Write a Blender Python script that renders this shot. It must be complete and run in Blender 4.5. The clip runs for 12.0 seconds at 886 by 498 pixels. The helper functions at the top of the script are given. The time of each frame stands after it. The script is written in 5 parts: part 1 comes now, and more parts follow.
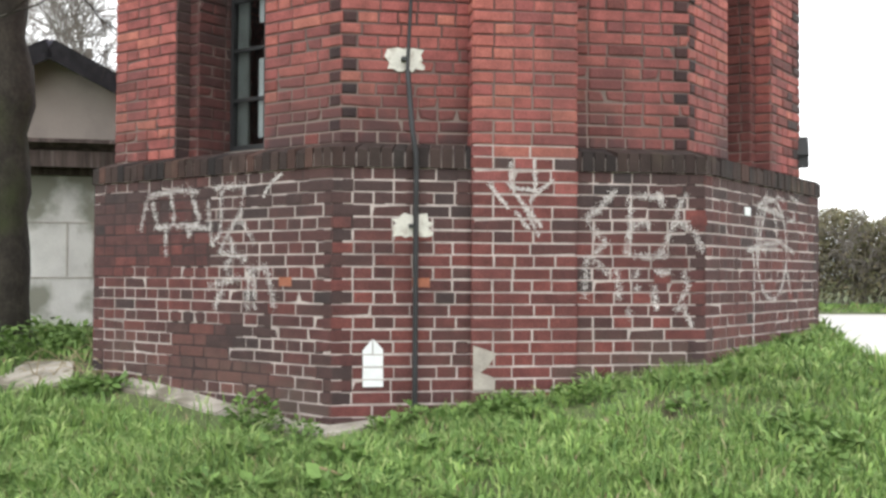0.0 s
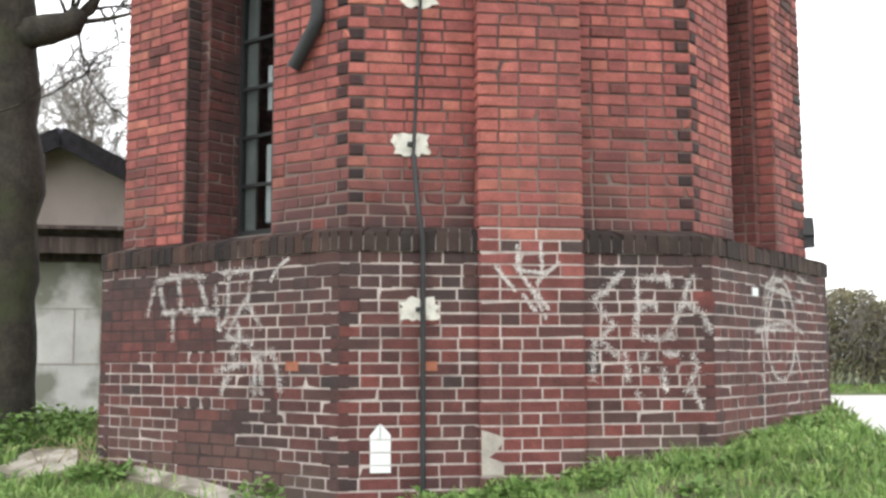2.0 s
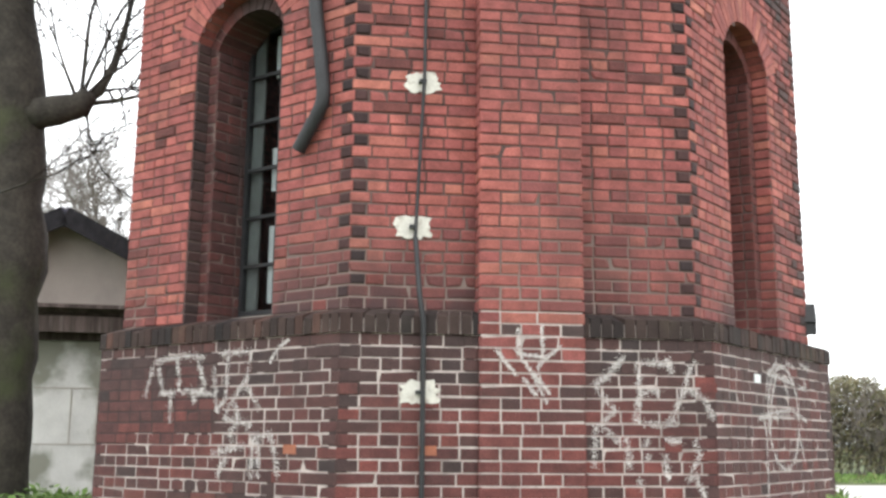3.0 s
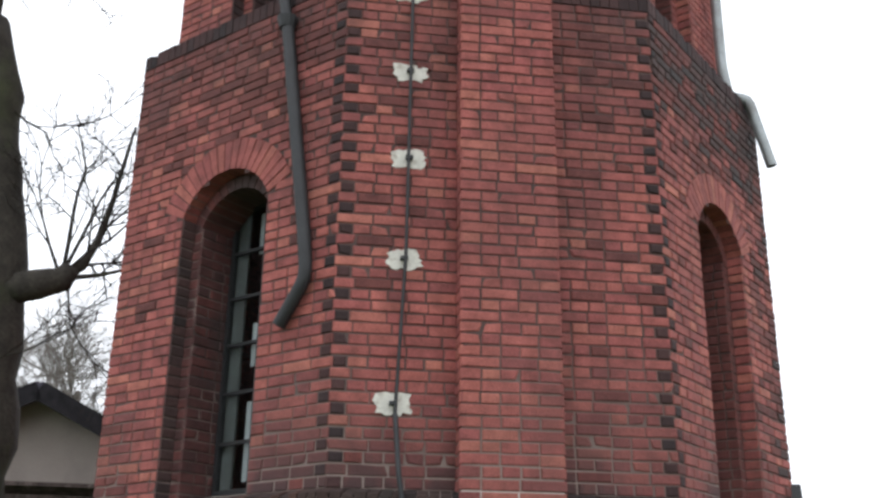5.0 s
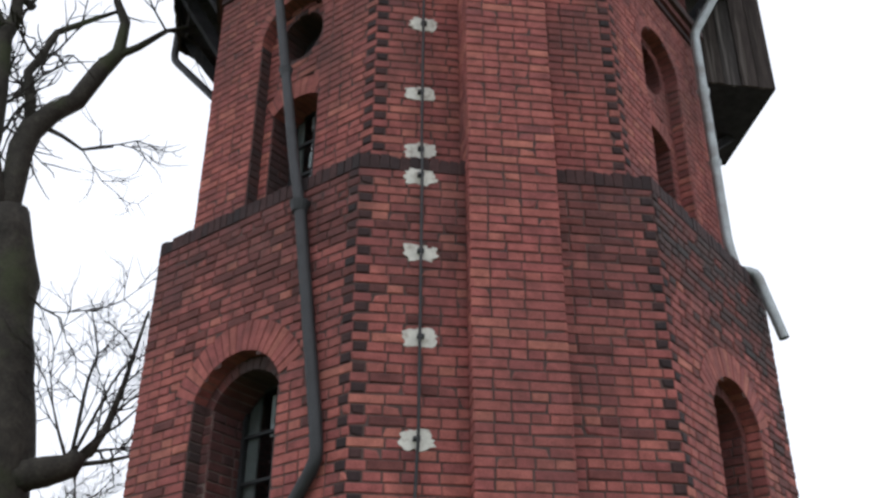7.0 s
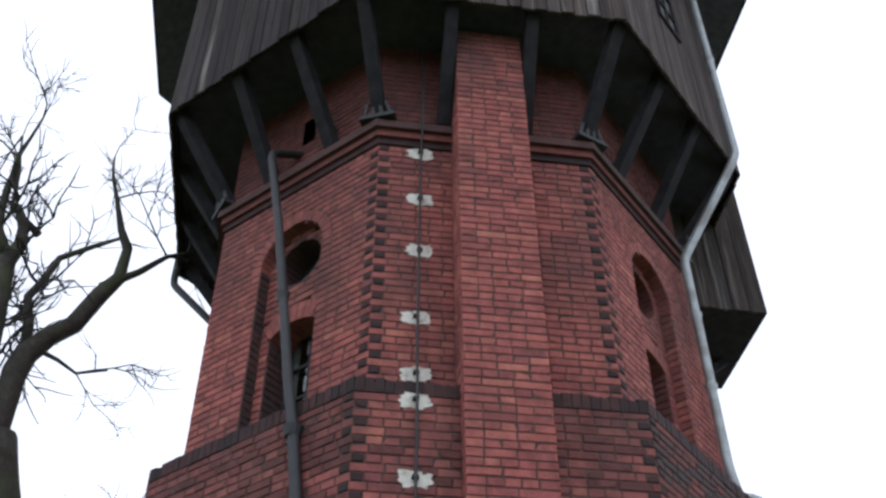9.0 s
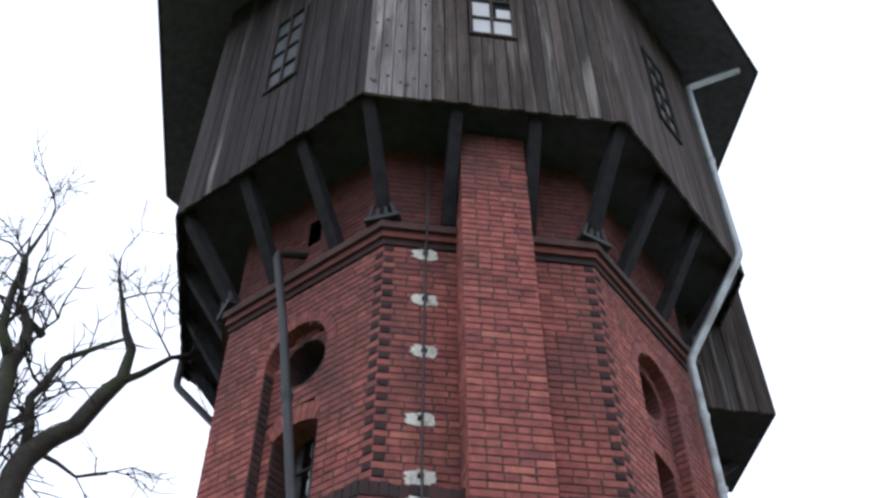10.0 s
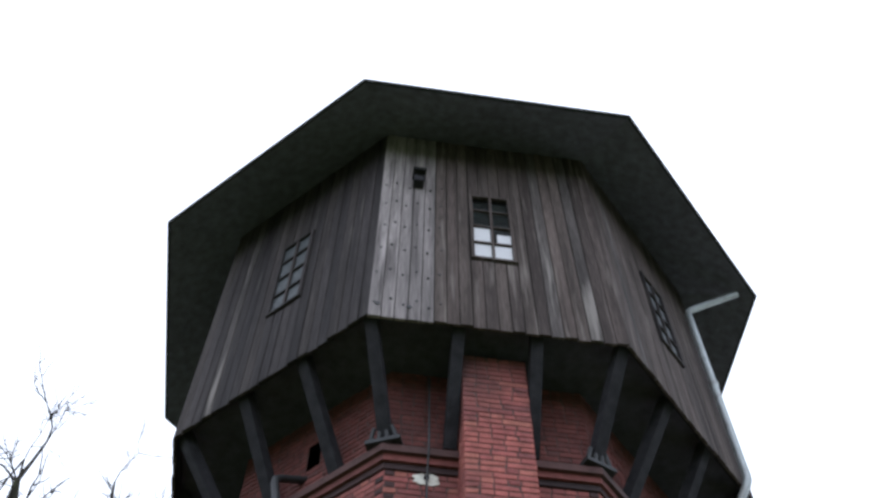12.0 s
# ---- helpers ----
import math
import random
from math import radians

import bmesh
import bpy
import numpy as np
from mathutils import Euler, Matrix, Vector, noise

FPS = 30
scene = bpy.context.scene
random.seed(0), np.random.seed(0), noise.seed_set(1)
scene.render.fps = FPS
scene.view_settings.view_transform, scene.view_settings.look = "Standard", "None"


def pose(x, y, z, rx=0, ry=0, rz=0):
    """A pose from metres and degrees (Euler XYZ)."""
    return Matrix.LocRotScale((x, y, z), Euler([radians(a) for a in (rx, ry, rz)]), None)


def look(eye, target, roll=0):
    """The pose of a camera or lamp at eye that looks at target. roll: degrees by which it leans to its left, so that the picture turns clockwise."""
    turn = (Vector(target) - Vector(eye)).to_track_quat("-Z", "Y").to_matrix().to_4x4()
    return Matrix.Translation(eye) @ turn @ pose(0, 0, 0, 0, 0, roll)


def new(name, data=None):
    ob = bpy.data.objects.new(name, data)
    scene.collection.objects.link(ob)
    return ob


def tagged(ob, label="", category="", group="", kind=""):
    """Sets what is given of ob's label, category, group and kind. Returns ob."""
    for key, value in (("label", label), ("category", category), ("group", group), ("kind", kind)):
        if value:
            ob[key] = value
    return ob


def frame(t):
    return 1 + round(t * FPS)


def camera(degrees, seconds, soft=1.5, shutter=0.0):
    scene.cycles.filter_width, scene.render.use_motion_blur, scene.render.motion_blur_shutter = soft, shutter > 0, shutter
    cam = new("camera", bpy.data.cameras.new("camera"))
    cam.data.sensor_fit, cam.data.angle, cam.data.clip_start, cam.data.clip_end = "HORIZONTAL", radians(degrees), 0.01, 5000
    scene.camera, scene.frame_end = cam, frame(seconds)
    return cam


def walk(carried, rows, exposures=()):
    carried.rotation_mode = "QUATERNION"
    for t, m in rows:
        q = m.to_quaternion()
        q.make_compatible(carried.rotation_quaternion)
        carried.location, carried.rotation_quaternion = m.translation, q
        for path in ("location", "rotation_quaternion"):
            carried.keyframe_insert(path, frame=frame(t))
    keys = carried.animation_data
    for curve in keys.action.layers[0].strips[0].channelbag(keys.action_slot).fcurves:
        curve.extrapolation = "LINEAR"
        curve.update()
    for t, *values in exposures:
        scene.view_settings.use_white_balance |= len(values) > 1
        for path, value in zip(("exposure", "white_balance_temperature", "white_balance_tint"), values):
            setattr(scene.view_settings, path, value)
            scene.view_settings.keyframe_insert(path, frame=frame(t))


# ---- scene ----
cam = camera(46.12, 12.0, soft=2.8)
EYE = 1.5
ROWS = [
    (0.0, 91.475, -0.321, -0.008),
    (0.5, 92.175, -0.272, 0.044),
    (1.0, 93.115, -0.131, -0.008),
    (1.5, 94.324, -0.267, 0.206),
    (2.0, 96.043, 0.127, 0.400),
    (2.5, 98.452, 0.172, 0.507),
    (3.0, 100.593, -0.499, 0.370),
    (5.0, 110.269, -0.510, -0.744),
    (5.5, 112.817, -0.348, -0.424),
    (6.0, 115.446, -0.035, -0.115),
    (6.5, 117.527, 0.307, 0.035),
    (7.0, 120.055, 0.156, 0.247),
    (7.5, 123.823, 0.119, 0.622),
    (9.5, 134.779, 0.365, -0.056),
    (10.0, 137.836, 0.203, 0.293),
    (10.5, 141.888, 0.392, 0.539),
    (11.0, 144.612, 0.942, 0.350),
    (11.5, 147.176, 0.319, 0.765),
    (12.0, 150.016, 0.003, 0.198),
]
EXPOSURES = [(0.0, 0.25, 6550, 10), (1.5, 0.3, 6550, 10), (3.0, 0.42, 6500, 10), (5.0, -0.3, 6250, 11), (5.5, -0.42, 6250, 11), (6.5, -0.6, 6150, 12), (7.5, -0.7, 6050, 12), (9.5, -0.52, 5750, 14), (12.0, -0.3, 5700, 13)]
walk(cam, [(t, pose(0, 0, EYE, rx, ry, rz)) for t, rx, ry, rz in ROWS], EXPOSURES)

# ---- light: an overcast sky ----
SKY = 2.25
world = bpy.data.worlds.new("overcast_sky")
scene.world = world
world.use_nodes = True
wt = world.node_tree
wt.nodes.clear()
sky = wt.nodes.new("ShaderNodeTexSky")
sky.sky_type, sky.sun_disc, sky.sun_elevation, sky.sun_rotation = "NISHITA", False, radians(42), radians(200)
hue = wt.nodes.new("ShaderNodeHueSaturation")
hue.inputs["Saturation"].default_value = 0.25
hue.inputs["Value"].default_value = 0.1
cloud = wt.nodes.new("ShaderNodeMix")
cloud.data_type = "RGBA"
cloud.inputs[0].default_value = 0.8
cloud.inputs[7].default_value = (0.97, 0.985, 1.0, 1)
bg = wt.nodes.new("ShaderNodeBackground")
bg.inputs["Strength"].default_value = SKY
wo = wt.nodes.new("ShaderNodeOutputWorld")
wt.links.new(sky.outputs[0], hue.inputs["Color"])
wt.links.new(hue.outputs[0], cloud.inputs[6])
wt.links.new(cloud.outputs[2], bg.inputs[0])
wt.links.new(bg.outputs[0], wo.inputs[0])
sun = new("sun", bpy.data.lights.new("sun", "SUN"))
sun.data.energy, sun.data.angle, sun.data.color = 0.35, radians(40), (1.0, 0.97, 0.93)
sun.matrix_world = look((3, -6, 26), (0, 9, 3))


# ---- materials ----
def mat(name, base, rough=0.85, metal=0.0, noise_scale=8.0, spread=0.25, fine=90.0, bump=0.3, stain=None, stain_scale=1.5, stain_at=(0.5, 0.65), streak=1.0, per_piece=None, spec=0.5, height_tone=None, height_tone_col=(0.05, 0.03, 0.03), rag_at=(0.4, 0.6), grain=1.0, dust=None):
    """A rough surface with colour variation at two scales, optional stains and a tone for each piece."""
    m = bpy.data.materials.new(name)
    m.use_nodes = True
    nt = m.node_tree
    N, L = nt.nodes, nt.links
    b = N["Principled BSDF"]
    b.inputs["Roughness"].default_value, b.inputs["Metallic"].default_value = rough, metal
    b.inputs["Specular IOR Level"].default_value = spec
    geo = N.new("ShaderNodeNewGeometry")
    pos = geo.outputs["Position"]

    def noise_tex(scale, detail=5.0, zs=1.0):
        mp = N.new("ShaderNodeMapping")
        mp.inputs["Scale"].default_value = (1, 1, zs)
        L.new(pos, mp.inputs[0])
        n = N.new("ShaderNodeTexNoise")
        n.inputs["Scale"].default_value, n.inputs["Detail"].default_value = scale, detail
        L.new(mp.outputs[0], n.inputs["Vector"])
        return n.outputs["Fac"]

    def mix(kind, fac, a, c):
        x = N.new("ShaderNodeMix")
        x.data_type, x.blend_type = "RGBA", kind
        for sock, val in ((x.inputs[0], fac), (x.inputs[6], a), (x.inputs[7], c)):
            if isinstance(val, (int, float)):
                sock.default_value = val
            elif isinstance(val, tuple):
                sock.default_value = (*val[:3], 1)
            else:
                L.new(val, sock)
        return x.outputs[2]

    def ramp(fac, stops):
        r = N.new("ShaderNodeValToRGB")
        e = r.color_ramp.elements
        while len(e) < len(stops):
            e.new(0.5)
        for el, (p, c) in zip(e, stops):
            el.position, el.color = p, (*c, 1)
        L.new(fac, r.inputs[0])
        return r.outputs[0]

    if per_piece:
        info = N.new("ShaderNodeObjectInfo")
        add = N.new("ShaderNodeMath")
        add.operation = "ADD"
        L.new(info.outputs["Random"], add.inputs[0])
        L.new(geo.outputs["Random Per Island"], add.inputs[1])
        fr = N.new("ShaderNodeMath")
        fr.operation = "FRACT"
        L.new(add.outputs[0], fr.inputs[0])
        n = len(per_piece)
        col = ramp(fr.outputs[0], [(k / (n - 1), c) for k, c in enumerate(per_piece)])
    else:
        rgb = N.new("ShaderNodeRGB")
        rgb.outputs[0].default_value = (*base, 1)
        col = rgb.outputs[0]
    lo, hi = 1 - spread, 1 + spread
    big, small = noise_tex(noise_scale, 5, grain), noise_tex(fine, 3, grain)
    col = mix("MULTIPLY", 1.0, col, ramp(big, [(0.25, (lo,) * 3), (0.75, (hi,) * 3)]))
    col = mix("MULTIPLY", 0.6, col, ramp(small, [(0.3, (lo,) * 3), (0.7, (hi,) * 3)]))
    if stain:
        s = noise_tex(stain_scale, 6, streak)
        col = mix("MIX", ramp(s, [(stain_at[0], (0, 0, 0)), (stain_at[1], (0.85,) * 3)]), col, stain)
    if height_tone:
        # ragged bands by height: ledge soot and run-off, plus painted shade under the tank house
        sep = N.new("ShaderNodeSeparateXYZ")
        L.new(pos, sep.inputs[0])
        sc = N.new("ShaderNodeMath")
        sc.operation, sc.inputs[1].default_value = "DIVIDE", 11.0
        L.new(sep.outputs[2], sc.inputs[0])
        band = ramp(sc.outputs[0], [(z / 11.0, (v, v, v)) for z, v in height_tone])
        rag = mix("MULTIPLY", 1.0, ramp(noise_tex(1.3, 7, 0.45), [(rag_at[0], (0, 0, 0)), (rag_at[1], (1, 1, 1))]), band)
        col = mix("MIX", rag, col, height_tone_col)
    if dust:
        # earth splashed up and dried in patches
        col = mix("MIX", mix("MULTIPLY", 1.0, ramp(noise_tex(1.1, 6), [(0.42, (0, 0, 0)), (0.6, (0.8,) * 3)]), ramp(sc.outputs[0], [(z / 11.0, (v, v, v)) for z, v in dust])), col, (0.17, 0.13, 0.1))
    L.new(col, b.inputs["Base Color"])
    bp = N.new("ShaderNodeBump")
    bp.inputs["Strength"].default_value, bp.inputs["Distance"].default_value = bump, 0.01
    L.new(small, bp.inputs["Height"])
    L.new(bp.outputs[0], b.inputs["Normal"])
    return m


RED = [(0.318, 0.093, 0.079), (0.262, 0.073, 0.067), (0.360, 0.110, 0.090), (0.290, 0.081, 0.073), (0.226, 0.064, 0.060), (0.335, 0.101, 0.081), (0.298, 0.085, 0.075), (0.400, 0.138, 0.102), (0.272, 0.077, 0.069), (0.325, 0.095, 0.081), (0.195, 0.060, 0.058)]
PURPLE = [(0.092, 0.031, 0.028), (0.070, 0.026, 0.025), (0.108, 0.033, 0.029), (0.080, 0.028, 0.026), (0.054, 0.024, 0.023), (0.095, 0.031, 0.028), (0.120, 0.035, 0.030), (0.072, 0.027, 0.026)]
BRICK = mat("red_brick", (0.3, 0.07, 0.05), 0.9, per_piece=RED, spread=0.34, noise_scale=9, stain=(0.075, 0.037, 0.035), stain_scale=0.9, stain_at=(0.5, 0.78), streak=0.6, bump=0.6, height_tone=[(0.0, 0.0), (2.34, 0.95), (2.5, 0.8), (2.9, 0.25), (3.5, 0.0), (4.6, 0.0), (5.6, 0.6), (6.02, 0.85), (6.25, 0.45), (6.7, 0.0), (8.3, 0.0), (9.1, 0.5), (9.36, 0.8), (10.6, 0.85)], rag_at=(0.34, 0.56))
BRICK_LOW = mat("plinth_brick", (0.15, 0.05, 0.05), 0.85, per_piece=PURPLE, spread=0.36, noise_scale=9, stain=(0.035, 0.028, 0.028), stain_scale=1.1, stain_at=(0.55, 0.75), streak=0.7, bump=0.6, height_tone=[(0.0, 0.75), (0.8, 0.55), (1.15, 0.0), (1.55, 0.0), (1.95, 0.5), (2.2, 0.75)], height_tone_col=(0.05, 0.038, 0.036), dust=[(0.0, 0.6), (0.9, 0.45), (1.25, 0.0)])
# bands from 9.3 m up put the tank house's shade into the pilaster's colour
BRICK_PIL = mat("pilaster_brick", (0.3, 0.07, 0.05), 0.9, per_piece=RED, spread=0.34, noise_scale=9, stain=(0.09, 0.04, 0.037), stain_scale=0.9, stain_at=(0.5, 0.74), streak=0.6, bump=0.6, height_tone=[(0.0, 0.25), (2.4, 0.25), (3.0, 0.15), (3.8, 0.0), (9.3, 0.0), (10.0, 0.6), (10.6, 0.95)], rag_at=(0.3, 0.52))
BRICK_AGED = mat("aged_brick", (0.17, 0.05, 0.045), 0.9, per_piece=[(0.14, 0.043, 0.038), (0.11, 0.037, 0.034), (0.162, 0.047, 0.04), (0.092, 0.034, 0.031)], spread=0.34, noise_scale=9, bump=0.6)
BRICK_BLACK = mat("black_brick", (0.05, 0.03, 0.03), 0.8, per_piece=[(0.034, 0.022, 0.023), (0.06, 0.029, 0.028), (0.027, 0.02, 0.021)], spread=0.3, bump=0.4, spec=0.25)
BRICK_CAP = mat("sooty_cap_brick", (0.05, 0.04, 0.03), 0.85, per_piece=[(0.03, 0.024, 0.022), (0.055, 0.035, 0.03), (0.022, 0.018, 0.018), (0.075, 0.04, 0.032)], spread=0.3, stain=(0.09, 0.08, 0.05), stain_scale=1.0, stain_at=(0.6, 0.8), bump=0.5, spec=0.25)
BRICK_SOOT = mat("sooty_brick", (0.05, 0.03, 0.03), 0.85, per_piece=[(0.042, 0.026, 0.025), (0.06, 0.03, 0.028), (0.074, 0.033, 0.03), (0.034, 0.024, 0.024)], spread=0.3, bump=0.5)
BRICK_ORANGE = mat("orange_brick", (0.31, 0.115, 0.068), 0.9, spread=0.2)
MORTAR = mat("dark_mortar", (0.08, 0.047, 0.042), 0.95, spread=0.35, noise_scale=5, fine=60, stain=(0.055, 0.036, 0.034), stain_scale=1.6, stain_at=(0.48, 0.66), bump=0.6, height_tone=[(0.0, 1.0), (2.4, 0.75), (2.7, 0.4), (3.4, 0.1), (4.5, 0.0)], height_tone_col=(0.3, 0.24, 0.21), rag_at=(0.36, 0.54))
MORTAR_OLD = mat("raked_mortar", (0.045, 0.028, 0.026), 0.95, spread=0.3, noise_scale=6, fine=60, bump=0.6)
MORTAR_MID = mat("mid_mortar", (0.17, 0.125, 0.11), 0.95, spread=0.35, noise_scale=5, fine=60, stain=(0.04, 0.028, 0.026), stain_scale=2.0, stain_at=(0.46, 0.62), bump=0.6)
MORTAR_LOW = mat("light_mortar", (0.43, 0.37, 0.345), 0.95, spread=0.28, noise_scale=4, fine=60, stain=(0.13, 0.1, 0.09), stain_scale=2.2, stain_at=(0.54, 0.74), bump=0.6)
WOOD = mat("weathered_boards", (0.05, 0.042, 0.038), 0.95, per_piece=[(0.060, 0.048, 0.044), (0.085, 0.067, 0.061), (0.046, 0.037, 0.035), (0.072, 0.057, 0.052), (0.054, 0.043, 0.040), (0.082, 0.066, 0.060), (0.058, 0.047, 0.043)], spread=0.55, noise_scale=9, stain=(0.19, 0.165, 0.15), stain_scale=16, stain_at=(0.58, 0.74), streak=0.05, grain=0.05, fine=90, bump=0.5, spec=0.2)
# darker copy of WOOD; the left side's shade is put into its colour
WOOD_SHADED = mat("shaded_boards", (0.03, 0.026, 0.026), 0.9, per_piece=[(0.030, 0.026, 0.027), (0.042, 0.036, 0.036), (0.024, 0.021, 0.022), (0.036, 0.031, 0.031), (0.05, 0.042, 0.04)], spread=0.55, noise_scale=9, stain=(0.1, 0.09, 0.082), stain_scale=16, stain_at=(0.64, 0.78), streak=0.05, grain=0.05, fine=90, bump=0.5, spec=0.2)
WOOD_MID = mat("worn_boards", (0.06, 0.052, 0.05), 0.95, per_piece=[(0.06, 0.052, 0.05), (0.075, 0.065, 0.062), (0.045, 0.04, 0.039)], spread=0.55, noise_scale=9, stain=(0.25, 0.225, 0.21), stain_scale=14, stain_at=(0.54, 0.68), streak=0.04, grain=0.06, fine=70, bump=0.5, spec=0.2)
WOOD_PALE = mat("bleached_boards", (0.15, 0.13, 0.115), 0.95, per_piece=[(0.186, 0.164, 0.160), (0.27, 0.24, 0.235), (0.15, 0.132, 0.130), (0.225, 0.2, 0.195)], spread=0.45, noise_scale=10, stain=(0.06, 0.05, 0.05), stain_scale=13, stain_at=(0.5, 0.68), streak=0.05, grain=0.06, fine=70, bump=0.5)
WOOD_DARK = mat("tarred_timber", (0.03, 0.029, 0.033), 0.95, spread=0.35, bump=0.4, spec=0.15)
# raised bluish base: lens haze over the dark roof underside is put into it
ROOFING = mat("roofing_boards", (0.125, 0.12, 0.155), 0.95, spread=0.3)
FLOORING = mat("dark_floor_boards", (0.058, 0.056, 0.072), 0.95, spread=0.3)
IRON = mat("black_cast_iron", (0.018, 0.019, 0.021), 0.6, 0.0, spread=0.35, stain=(0.04, 0.03, 0.026), stain_scale=5, stain_at=(0.6, 0.8))
ZINC = mat("galvanised_steel", (0.36, 0.39, 0.40), 0.5, 0.4, spread=0.2, stain=(0.2, 0.2, 0.19), stain_scale=4)
WHITE = mat("flaking_white_paint", (0.62, 0.60, 0.54), 0.9, spread=0.15, noise_scale=14, stain=(0.34, 0.29, 0.24), stain_scale=16, stain_at=(0.52, 0.66))
WHITE_NEW = mat("white_sign_paint", (0.75, 0.77, 0.77), 0.8, spread=0.06)
CHALK = mat("chalky_spray_paint", (0.56, 0.52, 0.5), 0.95, spread=0.3, noise_scale=20)
CEMENT = mat("cement_render", (0.36, 0.33, 0.29), 0.95, spread=0.2, noise_scale=9)
PLASTER = mat("grey_plaster", (0.38, 0.34, 0.305), 0.95, spread=0.12, noise_scale=1.5, stain=(0.24, 0.22, 0.2), stain_scale=0.9)
LIME = mat("limewashed_blockwork", (0.62, 0.62, 0.6), 0.95, spread=0.15, noise_scale=3, stain=(0.19, 0.195, 0.15), stain_scale=1.7, stain_at=(0.46, 0.6))
BARK = mat("grey_bark", (0.042, 0.037, 0.03), 0.95, spread=0.45, noise_scale=7, fine=30, stain=(0.06, 0.075, 0.03), stain_scale=1.5, stain_at=(0.52, 0.7), bump=1.0)
TWIG = mat("dark_twigs", (0.035, 0.03, 0.026), 0.95, spread=0.3)
TWIG_FAR = mat("hazy_twigs", (0.2, 0.18, 0.16), 0.95, spread=0.3)
SOIL = mat("turf_soil", (0.085, 0.11, 0.04), 1.0, spread=0.4, noise_scale=2.5, fine=25, stain=(0.09, 0.07, 0.045), stain_scale=1.2, stain_at=(0.58, 0.72), bump=1.0)
GRASS = mat("spring_grass", (0.15, 0.24, 0.06), 0.7, per_piece=[(0.15, 0.262, 0.068), (0.228, 0.345, 0.11), (0.098, 0.186, 0.052), (0.36, 0.45, 0.17), (0.165, 0.28, 0.078), (0.075, 0.14, 0.042), (0.21, 0.345, 0.09), (0.3, 0.42, 0.12)], spread=0.25, noise_scale=0.9, spec=0.3)
DRY = mat("dry_stalks", (0.34, 0.28, 0.17), 0.9, per_piece=[(0.34, 0.28, 0.17), (0.26, 0.2, 0.11), (0.4, 0.34, 0.22)])
LEAF = mat("weed_leaves", (0.08, 0.16, 0.035), 0.65, per_piece=[(0.1, 0.18, 0.045), (0.15, 0.25, 0.065), (0.075, 0.14, 0.035), (0.18, 0.28, 0.08)], spread=0.2, spec=0.3)
SCRUB = mat("hedge_scrub", (0.09, 0.085, 0.045), 0.9, per_piece=[(0.2, 0.185, 0.1), (0.27, 0.225, 0.145), (0.14, 0.15, 0.075), (0.24, 0.235, 0.115)], spread=0.3)
ROAD = mat("pale_asphalt", (0.52, 0.5, 0.48), 0.9, spread=0.12, noise_scale=1.2)
CONCRETE = mat("old_concrete", (0.36, 0.33, 0.285), 0.95, spread=0.35, noise_scale=6, stain=(0.13, 0.115, 0.08), stain_scale=4, stain_at=(0.48, 0.62))
HILL = mat("hazy_hill", (0.45, 0.47, 0.45), 1.0, spread=0.1, noise_scale=0.05)
PANEL = mat("pane_sky_grey", (0.17, 0.178, 0.176), 0.9, spread=0.15)
PLAIN_WHITE = mat("plain_white", (0.58, 0.58, 0.6), 0.5, spread=0.04)
# opaque pane: the grey sky reflection is put into its colour
DULL_PANE = mat("flat_grey_pane", (0.028, 0.035, 0.038), 0.5, spread=0.3, noise_scale=6, stain=(0.055, 0.066, 0.068), stain_scale=9)
GLASS = bpy.data.materials.new("window_glass")
GLASS.use_nodes = True
gp = GLASS.node_tree.nodes["Principled BSDF"]
gp.inputs["Transmission Weight"].default_value, gp.inputs["Roughness"].default_value, gp.inputs["IOR"].default_value = 1.0, 0.03, 1.45
gp.inputs["Base Color"].default_value = (0.8, 0.86, 0.85, 1)


# ---- mesh helpers ----
class Soup:
    """Collects vertices and faces of many small pieces of one mesh."""

    def __init__(self):
        self.v, self.f = [], []

    def add(self, verts, faces):
        o = len(self.v)
        self.v.extend(verts)
        self.f.extend(tuple(o + i for i in q) for q in faces)

    def box(self, m, sx, sy, sz):
        c = [m @ Vector((x * sx / 2, y * sy / 2, z * sz / 2)) for x in (-1, 1) for y in (-1, 1) for z in (-1, 1)]
        self.add(c, [(0, 1, 3, 2), (4, 6, 7, 5), (0, 4, 5, 1), (2, 3, 7, 6), (0, 2, 6, 4), (1, 5, 7, 3)])

    def tube(self, pts, radii, sides=8, caps=True):
        pts = [Vector(p) for p in pts]
        rings, up = [], None
        for k, p in enumerate(pts):
            d = (pts[min(k + 1, len(pts) - 1)] - pts[max(k - 1, 0)]).normalized()
            if up is None:
                up = d.orthogonal().normalized()
            up = (up - d * up.dot(d)).normalized()
            side = d.cross(up)
            r = radii[k] if isinstance(radii, (list, tuple)) else radii
            rings.append([p + (up * math.cos(a) + side * math.sin(a)) * r for a in (2 * math.pi * j / sides for j in range(sides))])
        verts = [q for ring in rings for q in ring]
        faces = [(k * sides + j, k * sides + (j + 1) % sides, (k + 1) * sides + (j + 1) % sides, (k + 1) * sides + j) for k in range(len(pts) - 1) for j in range(sides)]
        if caps:
            faces += [tuple(reversed(range(sides))), tuple(range((len(pts) - 1) * sides, len(pts) * sides))]
        self.add(verts, faces)

    def mesh(self, name, material, smooth=False):
        me = bpy.data.meshes.new(name)
        me.from_pydata([tuple(p) for p in self.v], [], self.f)
        me.materials.append(material)
        if smooth:
            me.polygons.foreach_set("use_smooth", [True] * len(me.polygons))
        me.update()
        return me


